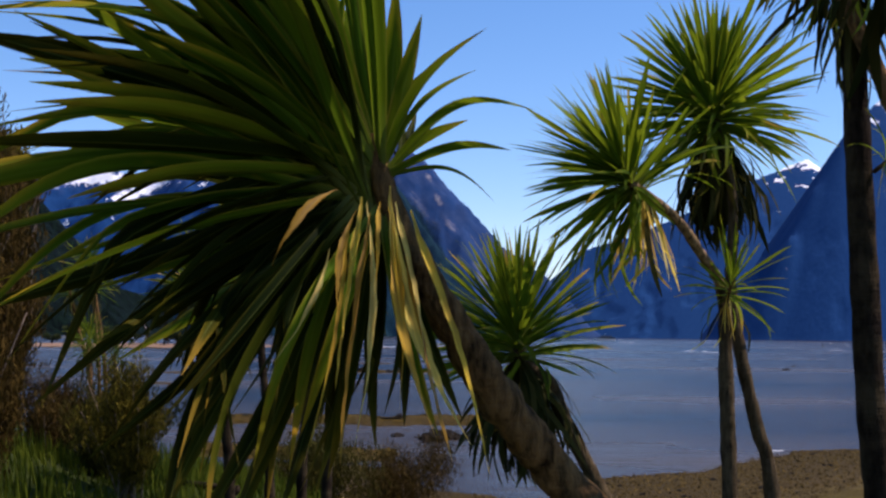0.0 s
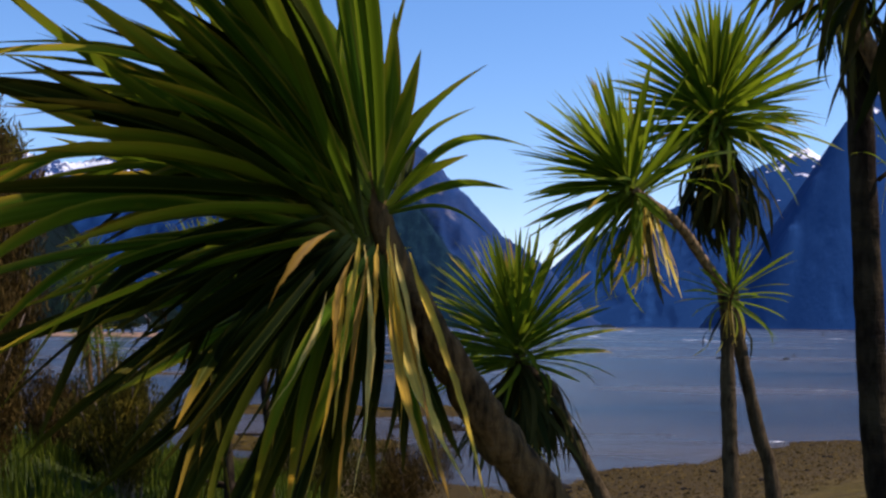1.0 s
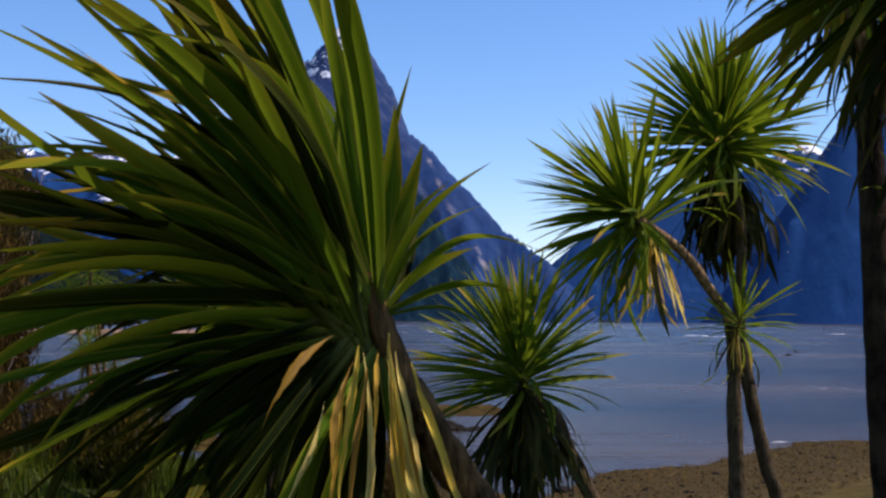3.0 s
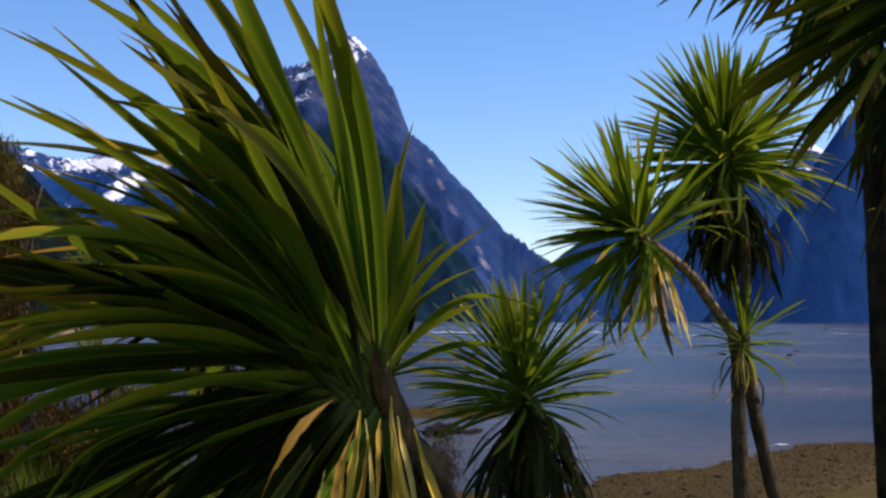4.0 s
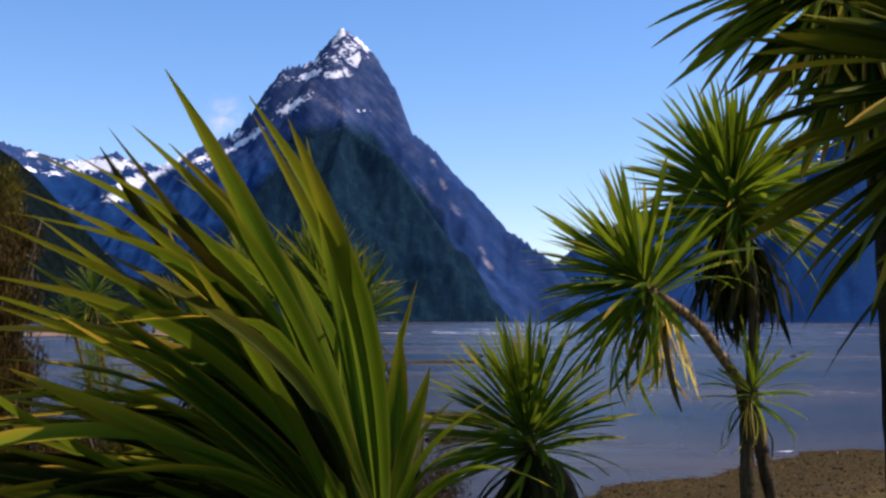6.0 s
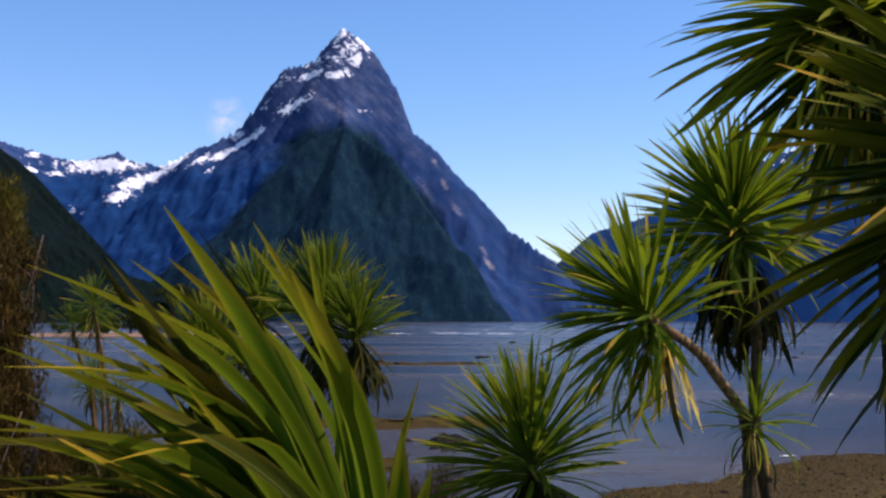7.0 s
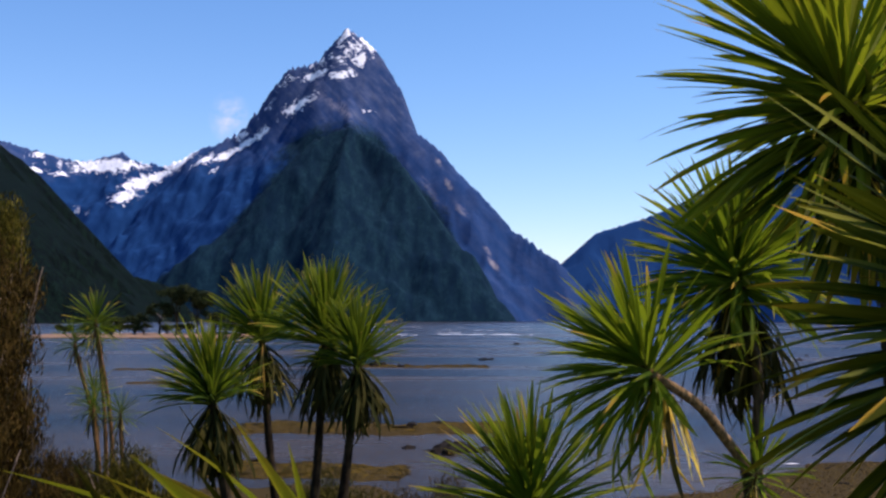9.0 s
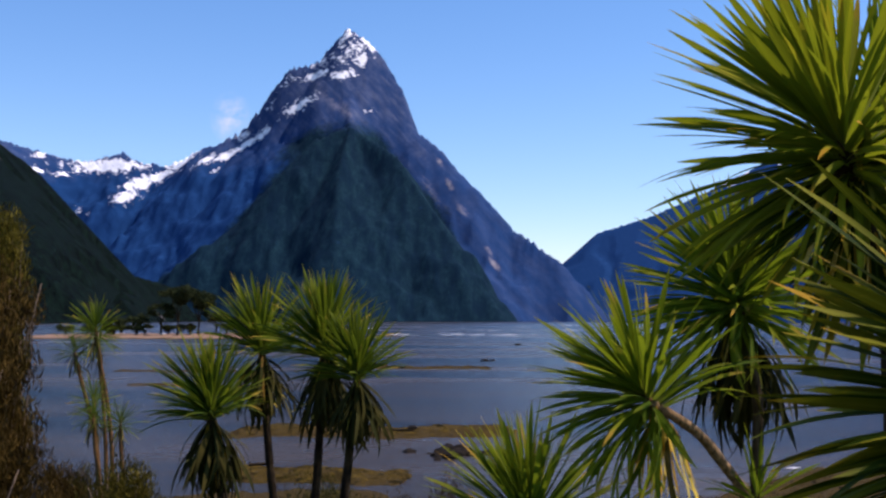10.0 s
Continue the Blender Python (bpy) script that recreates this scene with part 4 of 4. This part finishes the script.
part("trunk", limb_mesh("trunk", [([b, (1.9, 2.32, 4.2), (1.75, 2.38, 5.5), (1.52, 2.43, 6.3), (1.33, 2.45, 6.6)], 0.08, 0.05, 0.4)], M_BARK_DARK, 7, 12), side_tree, base=b)
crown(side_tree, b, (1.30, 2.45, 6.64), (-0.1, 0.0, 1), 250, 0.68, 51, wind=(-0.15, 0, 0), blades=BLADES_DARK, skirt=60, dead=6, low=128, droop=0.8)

# the row of younger trees further along the shore
for (x, y, zc, lean, n, size, sk, sd) in ((-2.80, 13.9, 5.76, 0.35, 120, 0.90, 60, 61), (-2.85, 18.0, 6.44, 0.30, 100, 1.05, 34, 62),
                                          (-1.64, 16.0, 6.46, -0.20, 125, 1.05, 80, 63), (-1.12, 15.2, 6.16, -0.30, 105, 0.86, 70, 64)):
    bx = x + lean
    b = (bx, y, ground_at(bx, y) - 0.03)
    t = thing("cabbage_tree", b, "young cabbage tree with a shaggy head on a bare trunk", "tree", TREE)
    part("trunk", limb_mesh("trunk", [([b, (bx - lean * 0.15, y, 3.6), (bx - lean * 0.55, y, 4.7), (x + lean * 0.08, y, zc - 0.4), (x, y, zc)], 0.075, 0.05, 0.4)], M_BARK_DARK, sd, 10), t, base=b)
    crown(t, b, (x, y, zc), (-0.08, 0, 1), n + 130, size * 1.04, sd, wind=(-0.12, 0, 0.12), blades=BLADES_ROW, skirt=sk + 90, dead=26, low=80, droop=0.75, spread=112.0)

for (x, y, zc, n, size, sd, lean) in ((-7.35, 24.0, 6.60, 40, 0.75, 71, 0.45), (-7.95, 24.5, 6.15, 30, 0.6, 72, 0.6), (-7.6, 25.0, 6.25, 32, 0.6, 73, 0.25),
                                      (-7.2, 23.5, 5.15, 30, 0.6, 74, 0.15), (-6.5, 23.0, 4.75, 28, 0.55, 75, 0.1), (-6.9, 22.5, 4.9, 24, 0.5, 76, 0.2)):
    bx = x + lean
    b = (bx, y, ground_at(bx, y) - 0.03)
    t = thing("cabbage_tree", b, "slender young cabbage tree with a sparse head", "tree", TREE)
    part("trunk", limb_mesh("trunk", [([b, (bx - lean * 0.2, y, 0.5 * (b[2] + zc)), (x + lean * 0.2, y, zc - 0.5), (x, y, zc)], 0.05, 0.035, 0.3)], M_BARK, sd, 8), t, base=b)
    crown(t, b, (x, y, zc), (0, 0, 1), int(n * 2.4), size, sd, wind=(-0.15, 0, 0), blades=BLADES_ROW, skirt=14, dead=4, low=105)


# ---- shrubs ----
def leaf_cloud(name, mat, centres, count, size, seed, stretch=1.0, slim=0.22, rise=0.6):
    """Many small leaf sprays in ragged clumps."""
    rng = random.Random(seed)
    v, f = [], []
    for (cx, cy, cz, r) in centres:
        for _ in range(int(count * r * r)):
            d = Vector((rng.gauss(0, 1), rng.gauss(0, 1), rng.gauss(0, 1))).normalized() * r * rng.random() ** 0.45
            p = Vector((cx, cy, cz)) + Vector((d.x, d.y, d.z * stretch))
            a = Vector((rng.gauss(0, 1), rng.gauss(0, 1), rng.gauss(0, 1) + rise)).normalized()
            s = a.orthogonal().normalized()
            s = (Matrix.Rotation(rng.uniform(0, 6.28), 3, a) @ s)
            L = size * rng.uniform(0.6, 1.5)
            i = len(v)
            v += [tuple(p), tuple(p + a * L * 0.5 + s * L * slim), tuple(p + a * L), tuple(p + a * L * 0.5 - s * L * slim)]
            f.append((i, i + 1, i + 2, i + 3))
    return mesh_from(name, v, f, mat)


def shrub(base, height, spread, mat, twig, label, seed, stems=9, count=900, size=0.06, low=0.35, stem_r=0.02):
    rng = random.Random(seed)
    b = Vector(base)
    t = thing("shrub", b, label, "shrub", "shrubs on the bank")
    clumps = []
    for k in range(stems):
        tip = b + Vector((rng.gauss(0, 0.5) * spread, rng.gauss(0, 0.5) * spread, height * rng.uniform(0.55, 1.0)))
        mid = b + (tip - b) * 0.5 + Vector((rng.uniform(-0.15, 0.15), rng.uniform(-0.15, 0.15), 0)) * spread
        foot = b + Vector((rng.uniform(-0.15, 0.15), rng.uniform(-0.15, 0.15), -0.03))
        lines = [([foot, mid, tip], stem_r, stem_r * 0.3, 0.2)]
        for _ in range(5):
            s = rng.uniform(low, 1.0)
            p = (b + (mid - b) * s * 2) if s < 0.5 else (mid + (tip - mid) * (s - 0.5) * 2)
            q = p + Vector((rng.gauss(0, 0.22), rng.gauss(0, 0.22), rng.uniform(0.05, 0.4))) * spread * 0.6
            lines.append(([p, (p + q) * 0.5 + Vector((0, 0, 0.03)), q], stem_r * 0.4, stem_r * 0.15, 0))
            clumps.append((q.x, q.y, q.z, spread * rng.uniform(0.18, 0.40)))
        part("stem", limb_mesh("stem", lines, twig, seed + k, 5, 0.05), t, base=b)
    part("foliage", leaf_cloud("foliage", mat, clumps, int(count * 0.8), size * 1.7, seed + 1, 1.7, 0.085, 2.4), t, base=b)
    return t


shrub((-5.35, 12.0, ground_at(-5.35, 12.0)), 3.8, 0.8, M_SHRUB, M_TWIG, "tall brown scrubby bush with bare twigs", 81, 22, 10000, 0.05, 0.1)
shrub((-5.6, 11.6, ground_at(-5.6, 11.6)), 4.0, 1.0, M_SHRUB, M_TWIG_PALE, "tall brown scrubby bush with pale bare stems", 82, 22, 10000, 0.05, 0.1)
shrub((-5.15, 12.8, ground_at(-5.15, 12.8)), 3.9, 0.8, M_SHRUB, M_TWIG, "tall rusty-brown scrub beside the bank", 83, 22, 9000, 0.05, 0.1)
shrub((-4.75, 10.6, ground_at(-4.75, 10.6)), 2.4, 0.7, M_SHRUB, M_TWIG, "dense dark-brown scrub on the bank", 89, 18, 14000, 0.05, 0.1)
shrub((-7.25, 18.6, ground_at(-7.25, 18.6)), 5.3, 0.9, M_YELLOW, M_TWIG, "tall yellow-olive leafy bush", 84, 20, 7000, 0.07, 0.1)
shrub((-4.15, 15.4, ground_at(-4.15, 15.4)), 2.2, 0.55, M_YELLOW, M_TWIG, "rounded olive-green bush on the grass", 85, 16, 12000, 0.045, 0.2)
shrub((-4.9, 16.8, ground_at(-4.9, 16.8)), 1.5, 0.7, M_OLIVE, M_TWIG, "low olive-green bush on the grass", 86, 14, 9000, 0.045, 0.15)
shrub((-6.3, 18.5, ground_at(-6.3, 18.5)), 1.3, 0.8, M_SHRUB, M_TWIG, "low rusty bush among slender trees", 80, 14, 8000, 0.05, 0.15)
shrub((-0.8, 27.0, ground_at(-0.8, 27.0)), 1.3, 1.6, M_SHRUB, M_TWIG, "rusty-brown scrub by the waterline", 87, 16, 1800, 0.06, 0.1)
shrub((-2.6, 26.0, ground_at(-2.6, 26.0)), 1.1, 1.5, M_OLIVE, M_TWIG, "yellowed scrub by the waterline", 88, 14, 1800, 0.06, 0.1)

# trees on the far spit
low = random.Random(55)
SPIT = [(-101, 428, 19, 6.0, 91), (-94, 432, 17, 5.6, 92), (-108, 430, 12, 4.6, 93), (-88, 436, 9, 4.2, 94), (-118, 433, 7, 4.2, 95), (-127, 430, 6, 4.0, 96), (-80, 440, 7, 4.0, 97), (-136, 436, 8, 4.4, 98)]
SPIT += [(low.uniform(-150, -62), low.uniform(428, 450), low.uniform(2.2, 4.2), low.uniform(1.8, 3.0), 900 + k) for k in range(16)]
for (x, y, h, s, sd) in SPIT:
    rng = random.Random(sd)
    b = Vector((x, y, ground_at(x, y)))
    t = thing("spit_tree", b, "dark low tree on the sand spit", "tree", "trees on the spit")
    part("trunk", limb_mesh("trunk", [([b, b + Vector((0.3, 0, h * 0.35)), b + Vector((-0.5, 0, h * 0.7))], 0.4, 0.2, 0.3), ([b + Vector((0.2, 0, h * 0.3)), b + Vector((1.8, 0, h * 0.7))], 0.25, 0.12, 0),
                                      ([b + Vector((0.1, 0, h * 0.3)), b + Vector((-2.2, 0, h * 0.72))], 0.25, 0.12, 0)], M_BARK_DARK, sd, 6), t, base=b)
    part("crown", leaf_cloud("crown", M_DARKTREE, [(x + rng.uniform(-s, s), y + rng.uniform(-s, s) * 0.6, b.z + h * rng.uniform(0.62, 0.92), s * rng.uniform(0.3, 0.55)) for _ in range(9)], 60, 0.9, sd, 0.6), t, base=b)


# ---- grass on the bank ----
def grass_patch(name, x0, x1, y0, y1, count, seed, label):
    rng = random.Random(seed)
    v, f = [], []
    xs = np.array([rng.uniform(x0, x1) for _ in range(count)])
    ys = np.array([rng.uniform(y0, y1) for _ in range(count)])
    zs = ground_z(xs, ys)
    for x, y, z in zip(xs, ys, zs):
        if z < 1.2:
            continue
        h = rng.uniform(0.10, 0.42) * (1 + 0.6 * math.sin(x * 1.7) * math.sin(y * 1.3))
        a = rng.uniform(0, 6.28)
        dx, dy = math.cos(a) * 0.014, math.sin(a) * 0.014
        lx, ly = rng.uniform(-0.12, 0.06), rng.uniform(-0.06, 0.06)
        i = len(v)
        v += [(x - dx, y - dy, z - 0.02), (x + dx, y + dy, z - 0.02), (x + lx * 0.4 + dx * 0.6, y + ly * 0.4 + dy * 0.6, z + h * 0.6), (x + lx * 0.4 - dx * 0.6, y + ly * 0.4 - dy * 0.6, z + h * 0.6), (x + lx, y + ly, z + h)]
        f += [(i, i + 1, i + 2, i + 3), (i + 3, i + 2, i + 4)]
    return tagged(new(name, mesh_from(name, v, f, M_GRASS)), label, "grass", kind="stuff")


grass_patch("grass", -12, -1.5, 10, 31, 26000, 101, "short green and straw-coloured grass on the bank")


# ---- rocks, driftwood and weed on the shore ----
def rock_mesh(name, r, seed, flat=0.6):
    bm = bmesh.new()
    bmesh.ops.create_icosphere(bm, subdivisions=2, radius=1)
    for vv in bm.verts:
        k = 1 + 0.35 * noise.noise(vv.co * 1.3 + Vector((seed, 0, 0))) + 0.15 * noise.noise(vv.co * 3.1 + Vector((0, seed, 0)))
        vv.co = Vector((vv.co.x * r * k * 1.2, vv.co.y * r * k, vv.co.z * r * k * flat))
    me = bpy.data.meshes.new(name)
    bm.to_mesh(me)
    bm.free()
    me.materials.append(M_ROCK)
    return me


ROCKS = [rock_mesh("rock", 1.0, 3.3 + 1.9 * k) for k in range(5)]


def rock(x, y, r, label="dark wet rock lying on the shore", lift=0.0):
    z = max(ground_at(x, y), -0.1) + lift
    ob = new("rock", ROCKS[int(abs(x * 13 + y * 7)) % 5])
    ob.matrix_basis = pose(x, y, z + r * 0.15, 0, 0, (x * 77 + y * 31) % 360) @ Matrix.Diagonal((r, r, r, 1))
    return tagged(ob, label, "rock", "rocks on the shore")


rng = random.Random(7)
rock(4.35, 37.0, 0.26)
for x, y in ((3.3, 34.6), (3.6, 36.0), (4.6, 37.0), (5.3, 38.4), (5.6, 39.0), (6.3, 40.0), (7.5, 42.0), (4.9, 36.4)):
    rock(x, y, rng.uniform(0.06, 0.13))
for _ in range(36):
    x = rng.uniform(2, 22)
    rock(x, float(shore_y(x)) - rng.uniform(0.3, 9.0), rng.uniform(0.05, 0.13))
for x, y, r in ((-9.6, 160, 0.8), (-8.5, 161, 0.6), (7.0, 186, 0.7), (8.2, 187, 0.55), (-5.8, 158, 0.5), (-1.8, 68, 0.28), (48.5, 188, 0.6), (59, 186, 0.6), (68, 210, 0.5), (-14, 206, 0.6), (20, 300, 0.9), (-30, 445, 1.0), (-40, 440, 0.9)):
    rock(x, y, r, "dark rock standing in the shallows")


def pebbles(name, count, seed, label):
    """Loose stones strewn over the open beach."""
    r = random.Random(seed)
    xs = np.array([r.uniform(1.5, 26) for _ in range(count)])
    back = np.array([r.random() ** 1.3 for _ in range(count)])
    ys = shore_y(xs) + 0.6 - back * 13
    zs = ground_z(xs, ys)
    v, f = [], []
    for x, y, z in zip(xs, ys, zs):
        a = r.uniform(0.025, 0.085) * (1.6 if r.random() < 0.06 else 1)
        i = len(v)
        t = r.uniform(0, 6.28)
        for k in range(5):
            q = a * r.uniform(0.7, 1.2)
            v.append((x + q * math.cos(t + k * 1.257), y + q * math.sin(t + k * 1.257), z - 0.01))
        v.append((x + a * r.uniform(-0.3, 0.3), y + a * r.uniform(-0.3, 0.3), z + a * r.uniform(0.4, 0.9)))
        f += [(i + k, i + (k + 1) % 5, i + 5) for k in range(5)]
    return tagged(new(name, mesh_from(name, v, f, M_PEBBLE)), label, "stones", kind="stuff")


pebbles("pebbles", 9000, 31, "brown and grey pebbles strewn over the beach")


def rock_heap(x, y, seed):
    """A low heap of weed-hung stones on the near mud bar."""
    r = random.Random(seed)
    for _ in range(46):
        dx, dy = r.gauss(0, 0.62), r.gauss(0, 0.8)
        rock(x + dx, y + dy, r.uniform(0.20, 0.42), "weed-covered dark stone in a low heap", 0.22 * max(0.0, 1 - abs(dx)))


rock_heap(0.55, 58.0, 5)


def weed_clumps(name, count, seed, label):
    """Dark seaweed lying in tufts on the mud bars."""
    r = random.Random(seed)
    v, f = [], []
    for yb, w, x0, x1 in ((69, 4.2, -14, 5.6), (50, 3.8, -11, -0.8), (160, 7, -13, 8.5)):
        for _ in range(count):
            x, y = r.uniform(x0, x1), yb + r.gauss(0, 0.5) * w
            z = ground_at(x, y)
            if z < -0.03:
                continue
            a = r.uniform(0.03, 0.17) * (2.2 if r.random() < 0.06 else 1) * (1 if yb < 100 else 2.0)
            i = len(v)
            t = r.uniform(0, 6.28)
            for k in range(6):
                q = a * r.uniform(0.5, 1.3)
                v.append((x + q * 1.5 * math.cos(t + k * 1.047), y + q * math.sin(t + k * 1.047), z - 0.01))
            v.append((x, y, z + a * r.uniform(0.1, 0.4)))
            f += [(i + k, i + (k + 1) % 6, i + 6) for k in range(6)]
    return tagged(new(name, mesh_from(name, v, f, M_WEED)), label, "seaweed", kind="stuff")


weed_clumps("seaweed", 1800, 41, "dark olive-brown seaweed tufts on the mud bars")


def driftwood(x, y, length, angle, rad, label):
    z = max(ground_at(x, y), 0.0)
    d = Vector((math.cos(radians(angle)), math.sin(radians(angle)), 0.04))
    p = Vector((x, y, z + rad * 0.7))
    me = limb_mesh("driftwood", [([p - d * length * 0.5, p + Vector((0, 0.03, 0.02)), p + d * length * 0.5], rad, rad * 0.5, 0.3), ([p + d * length * 0.15, p + d * length * 0.3 + Vector((0, 0.1, length * 0.14))], rad * 0.4, rad * 0.2, 0)], M_BARK_DARK, int(x * 10 + y), 7)
    return tagged(new("driftwood", me), label, "driftwood", "driftwood on the shore")


driftwood(-8.3, 52.0, 1.1, 10, 0.10, "dark driftwood log on the mud")
driftwood(-2.3, 67.0, 1.3, -15, 0.09, "dark driftwood branch at the water's edge")
driftwood(-4.3, 18.6, 2.6, 158, 0.06, "fallen grey branch lying on the bank")

# ---- whitecaps and surf ----
def foam(name, strips, seed, label):
    r = random.Random(seed)
    v, f = [], []
    for x0, x1, y, w in strips:
        n = max(4, int((x1 - x0) / 2.2))
        for k in range(n):
            if r.random() < 0.30:
                continue
            x = x0 + (x1 - x0) * (k + r.random()) / n
            L, ww, yy = r.uniform(0.6, 2.4) * w, r.uniform(0.3, 1.0) * w, y + r.gauss(0, 1.2) * w
            i = len(v)
            v += [(x - L, yy, 0.02), (x, yy - ww, 0.03), (x + L, yy + ww * 0.2, 0.02), (x + L * 0.3, yy + ww, 0.02), (x, yy + ww * 0.3, 0.12 * w)]
            f += [(i, i + 1, i + 4), (i + 1, i + 2, i + 4), (i + 2, i + 3, i + 4), (i + 3, i, i + 4)]
    return tagged(new(name, mesh_from(name, v, f, M_FOAM)), label, "foam", kind="stuff")


foam("surf", [(-2, 42, 500, 1.6), (-40, -8, 470, 1.0)], 3, "thin white surf breaking on the bar")
caps = random.Random(12)
foam("whitecaps", [(x, x + caps.uniform(6, 18), y, caps.uniform(0.8, 1.6)) for x, y in [(caps.uniform(-0.3, 0.55) * yy, yy) for yy in [caps.uniform(380, 1500) for _ in range(60)]]], 4, "scattered white wave crests")
foam("shore_foam", [(15.5, 19.5, 52.6, 0.22), (33, 36, 95, 0.3)], 5, "white ripples at the beach edge")


# ---- cruise boat and buoy far out ----
def box_verts(v, f, x0, x1, y0, y1, z0, z1, taper=0.0):
    i = len(v)
    v += [(x0 + taper, y0, z0), (x1 - taper * 1.6, y0, z0), (x1 - taper * 1.6, y1, z0), (x0 + taper, y1, z0), (x0, y0, z1), (x1, y0, z1), (x1, y1, z1), (x0, y1, z1)]
    f += [(i, i + 3, i + 2, i + 1), (i + 4, i + 5, i + 6, i + 7), (i, i + 1, i + 5, i + 4), (i + 1, i + 2, i + 6, i + 5), (i + 2, i + 3, i + 7, i + 6), (i + 3, i, i + 4, i + 7)]


b = (223.0, 1440.0, 0.0)
boat = thing("cruise_boat", b, "small white-hulled cruise boat with a dark cabin on the water", "boat")
v, f = [], []
i0 = 0
for s in range(9):
    u = s / 8
    w = 3.6 * (1 - max(0, (0.45 - u) / 0.45) ** 2.2)
    z = 2.6 + 1.4 * max(0, 0.5 - u)
    x = -14 + 28 * u
    v += [(x, -w, z), (x + (0.8 if u < 0.3 else 0), -w * 0.6, -0.3), (x + (0.8 if u < 0.3 else 0), w * 0.6, -0.3), (x, w, z)]
    if s:
        a = s * 4
        f += [(a - 4, a - 3, a + 1, a), (a - 3, a - 2, a + 2, a + 1), (a - 2, a - 1, a + 3, a + 2), (a - 1, a - 4, a, a + 3)]
f += [(32, 33, 34, 35)]
part("hull", mesh_from("hull", v, f, M_CABIN), boat)
v, f = [], []
box_verts(v, f, -7, 13, -3, 3, 2.6, 5.0)
part("cabin", mesh_from("cabin", v, f, M_HULL), boat)
v, f = [], []
box_verts(v, f, -4.5, 9, -2.6, 2.6, 5.0, 7.0)
part("upper_cabin", mesh_from("upper_cabin", v, f, M_HULL), boat)
v, f = [], []
box_verts(v, f, -6.5, 12.5, -3.05, -2.95, 3.4, 4.4)
part("window_band", mesh_from("window_band", v, f, M_GLASS_DARK), boat)
part("mast", limb_mesh("mast", [([(1, 0, 7.0), (1, 0, 8.6), (1, 0, 10.0)], 0.15, 0.08, 0)], M_CABIN, 4, 6), boat)
foam("boat_wake", [(228, 262, 1436, 1.2)], 6, "white wake behind the boat")

b = (245.0, 700.0, 0.0)
buoy = thing("marker_buoy", b, "dark channel marker buoy floating on the water", "buoy")
part("float", limb_mesh("float", [([(0, 0, -0.4), (0, 0, 0.3), (0, 0, 0.9)], 0.8, 0.65, 0)], M_BUOY, 1, 10, 0), buoy)
part("top_mark", limb_mesh("top_mark", [([(0, 0, 0.9), (0, 0, 1.6), (0, 0, 2.3)], 0.35, 0.12, 0)], M_BUOY, 1, 8, 0), buoy)


# ---- a wisp of cloud behind the west ridge ----
def cloud_material():
    n = Nodes("cloud_wisp")
    co = n.coords((1, 1, 1))
    wisp = n.noise(n.coords((0.012, 0.012, 0.016)), 1.0, 5, 0.6)
    g = n.t.nodes.new("ShaderNodeTexGradient")
    g.gradient_type = 'SPHERICAL'
    n.link(n.coords((0.011, 0.011, 0.0085)), g.inputs[0])
    fac = n.math('MULTIPLY', g.outputs["Fac"], n.ramp(wisp, [(0.38, (0, 0, 0)), (0.75, (1, 1, 1))]))
    # the wisp emits its white, which stands in for sunlight on it
    em = n.t.nodes.new("ShaderNodeEmission")
    em.inputs[0].default_value, em.inputs[1].default_value = (0.86, 0.88, 0.90, 1), 0.8
    tr = n.t.nodes.new("ShaderNodeBsdfTransparent")
    m2 = n.t.nodes.new("ShaderNodeMixShader")
    n.link(n.math('MULTIPLY', fac, 1.1), m2.inputs[0])
    n.link(tr.outputs[0], m2.inputs[1])
    n.link(em.outputs[0], m2.inputs[2])
    n.link(m2.outputs[0], n.out.inputs[0])
    return n.mat


bm = bmesh.new()
bmesh.ops.create_grid(bm, x_segments=12, y_segments=12, size=110)
for vv in bm.verts:
    vv.co = Vector((vv.co.x, 14 * noise.noise(vv.co * 0.012), vv.co.y * 1.1))
me = bpy.data.meshes.new("cloud")
bm.to_mesh(me)
bm.free()
me.materials.append(cloud_material())
cloud = new("cloud", me)
cloud.location = (-880, 4600, 840)
tagged(cloud, "small thin white wisp of cloud", "cloud", kind="structure")
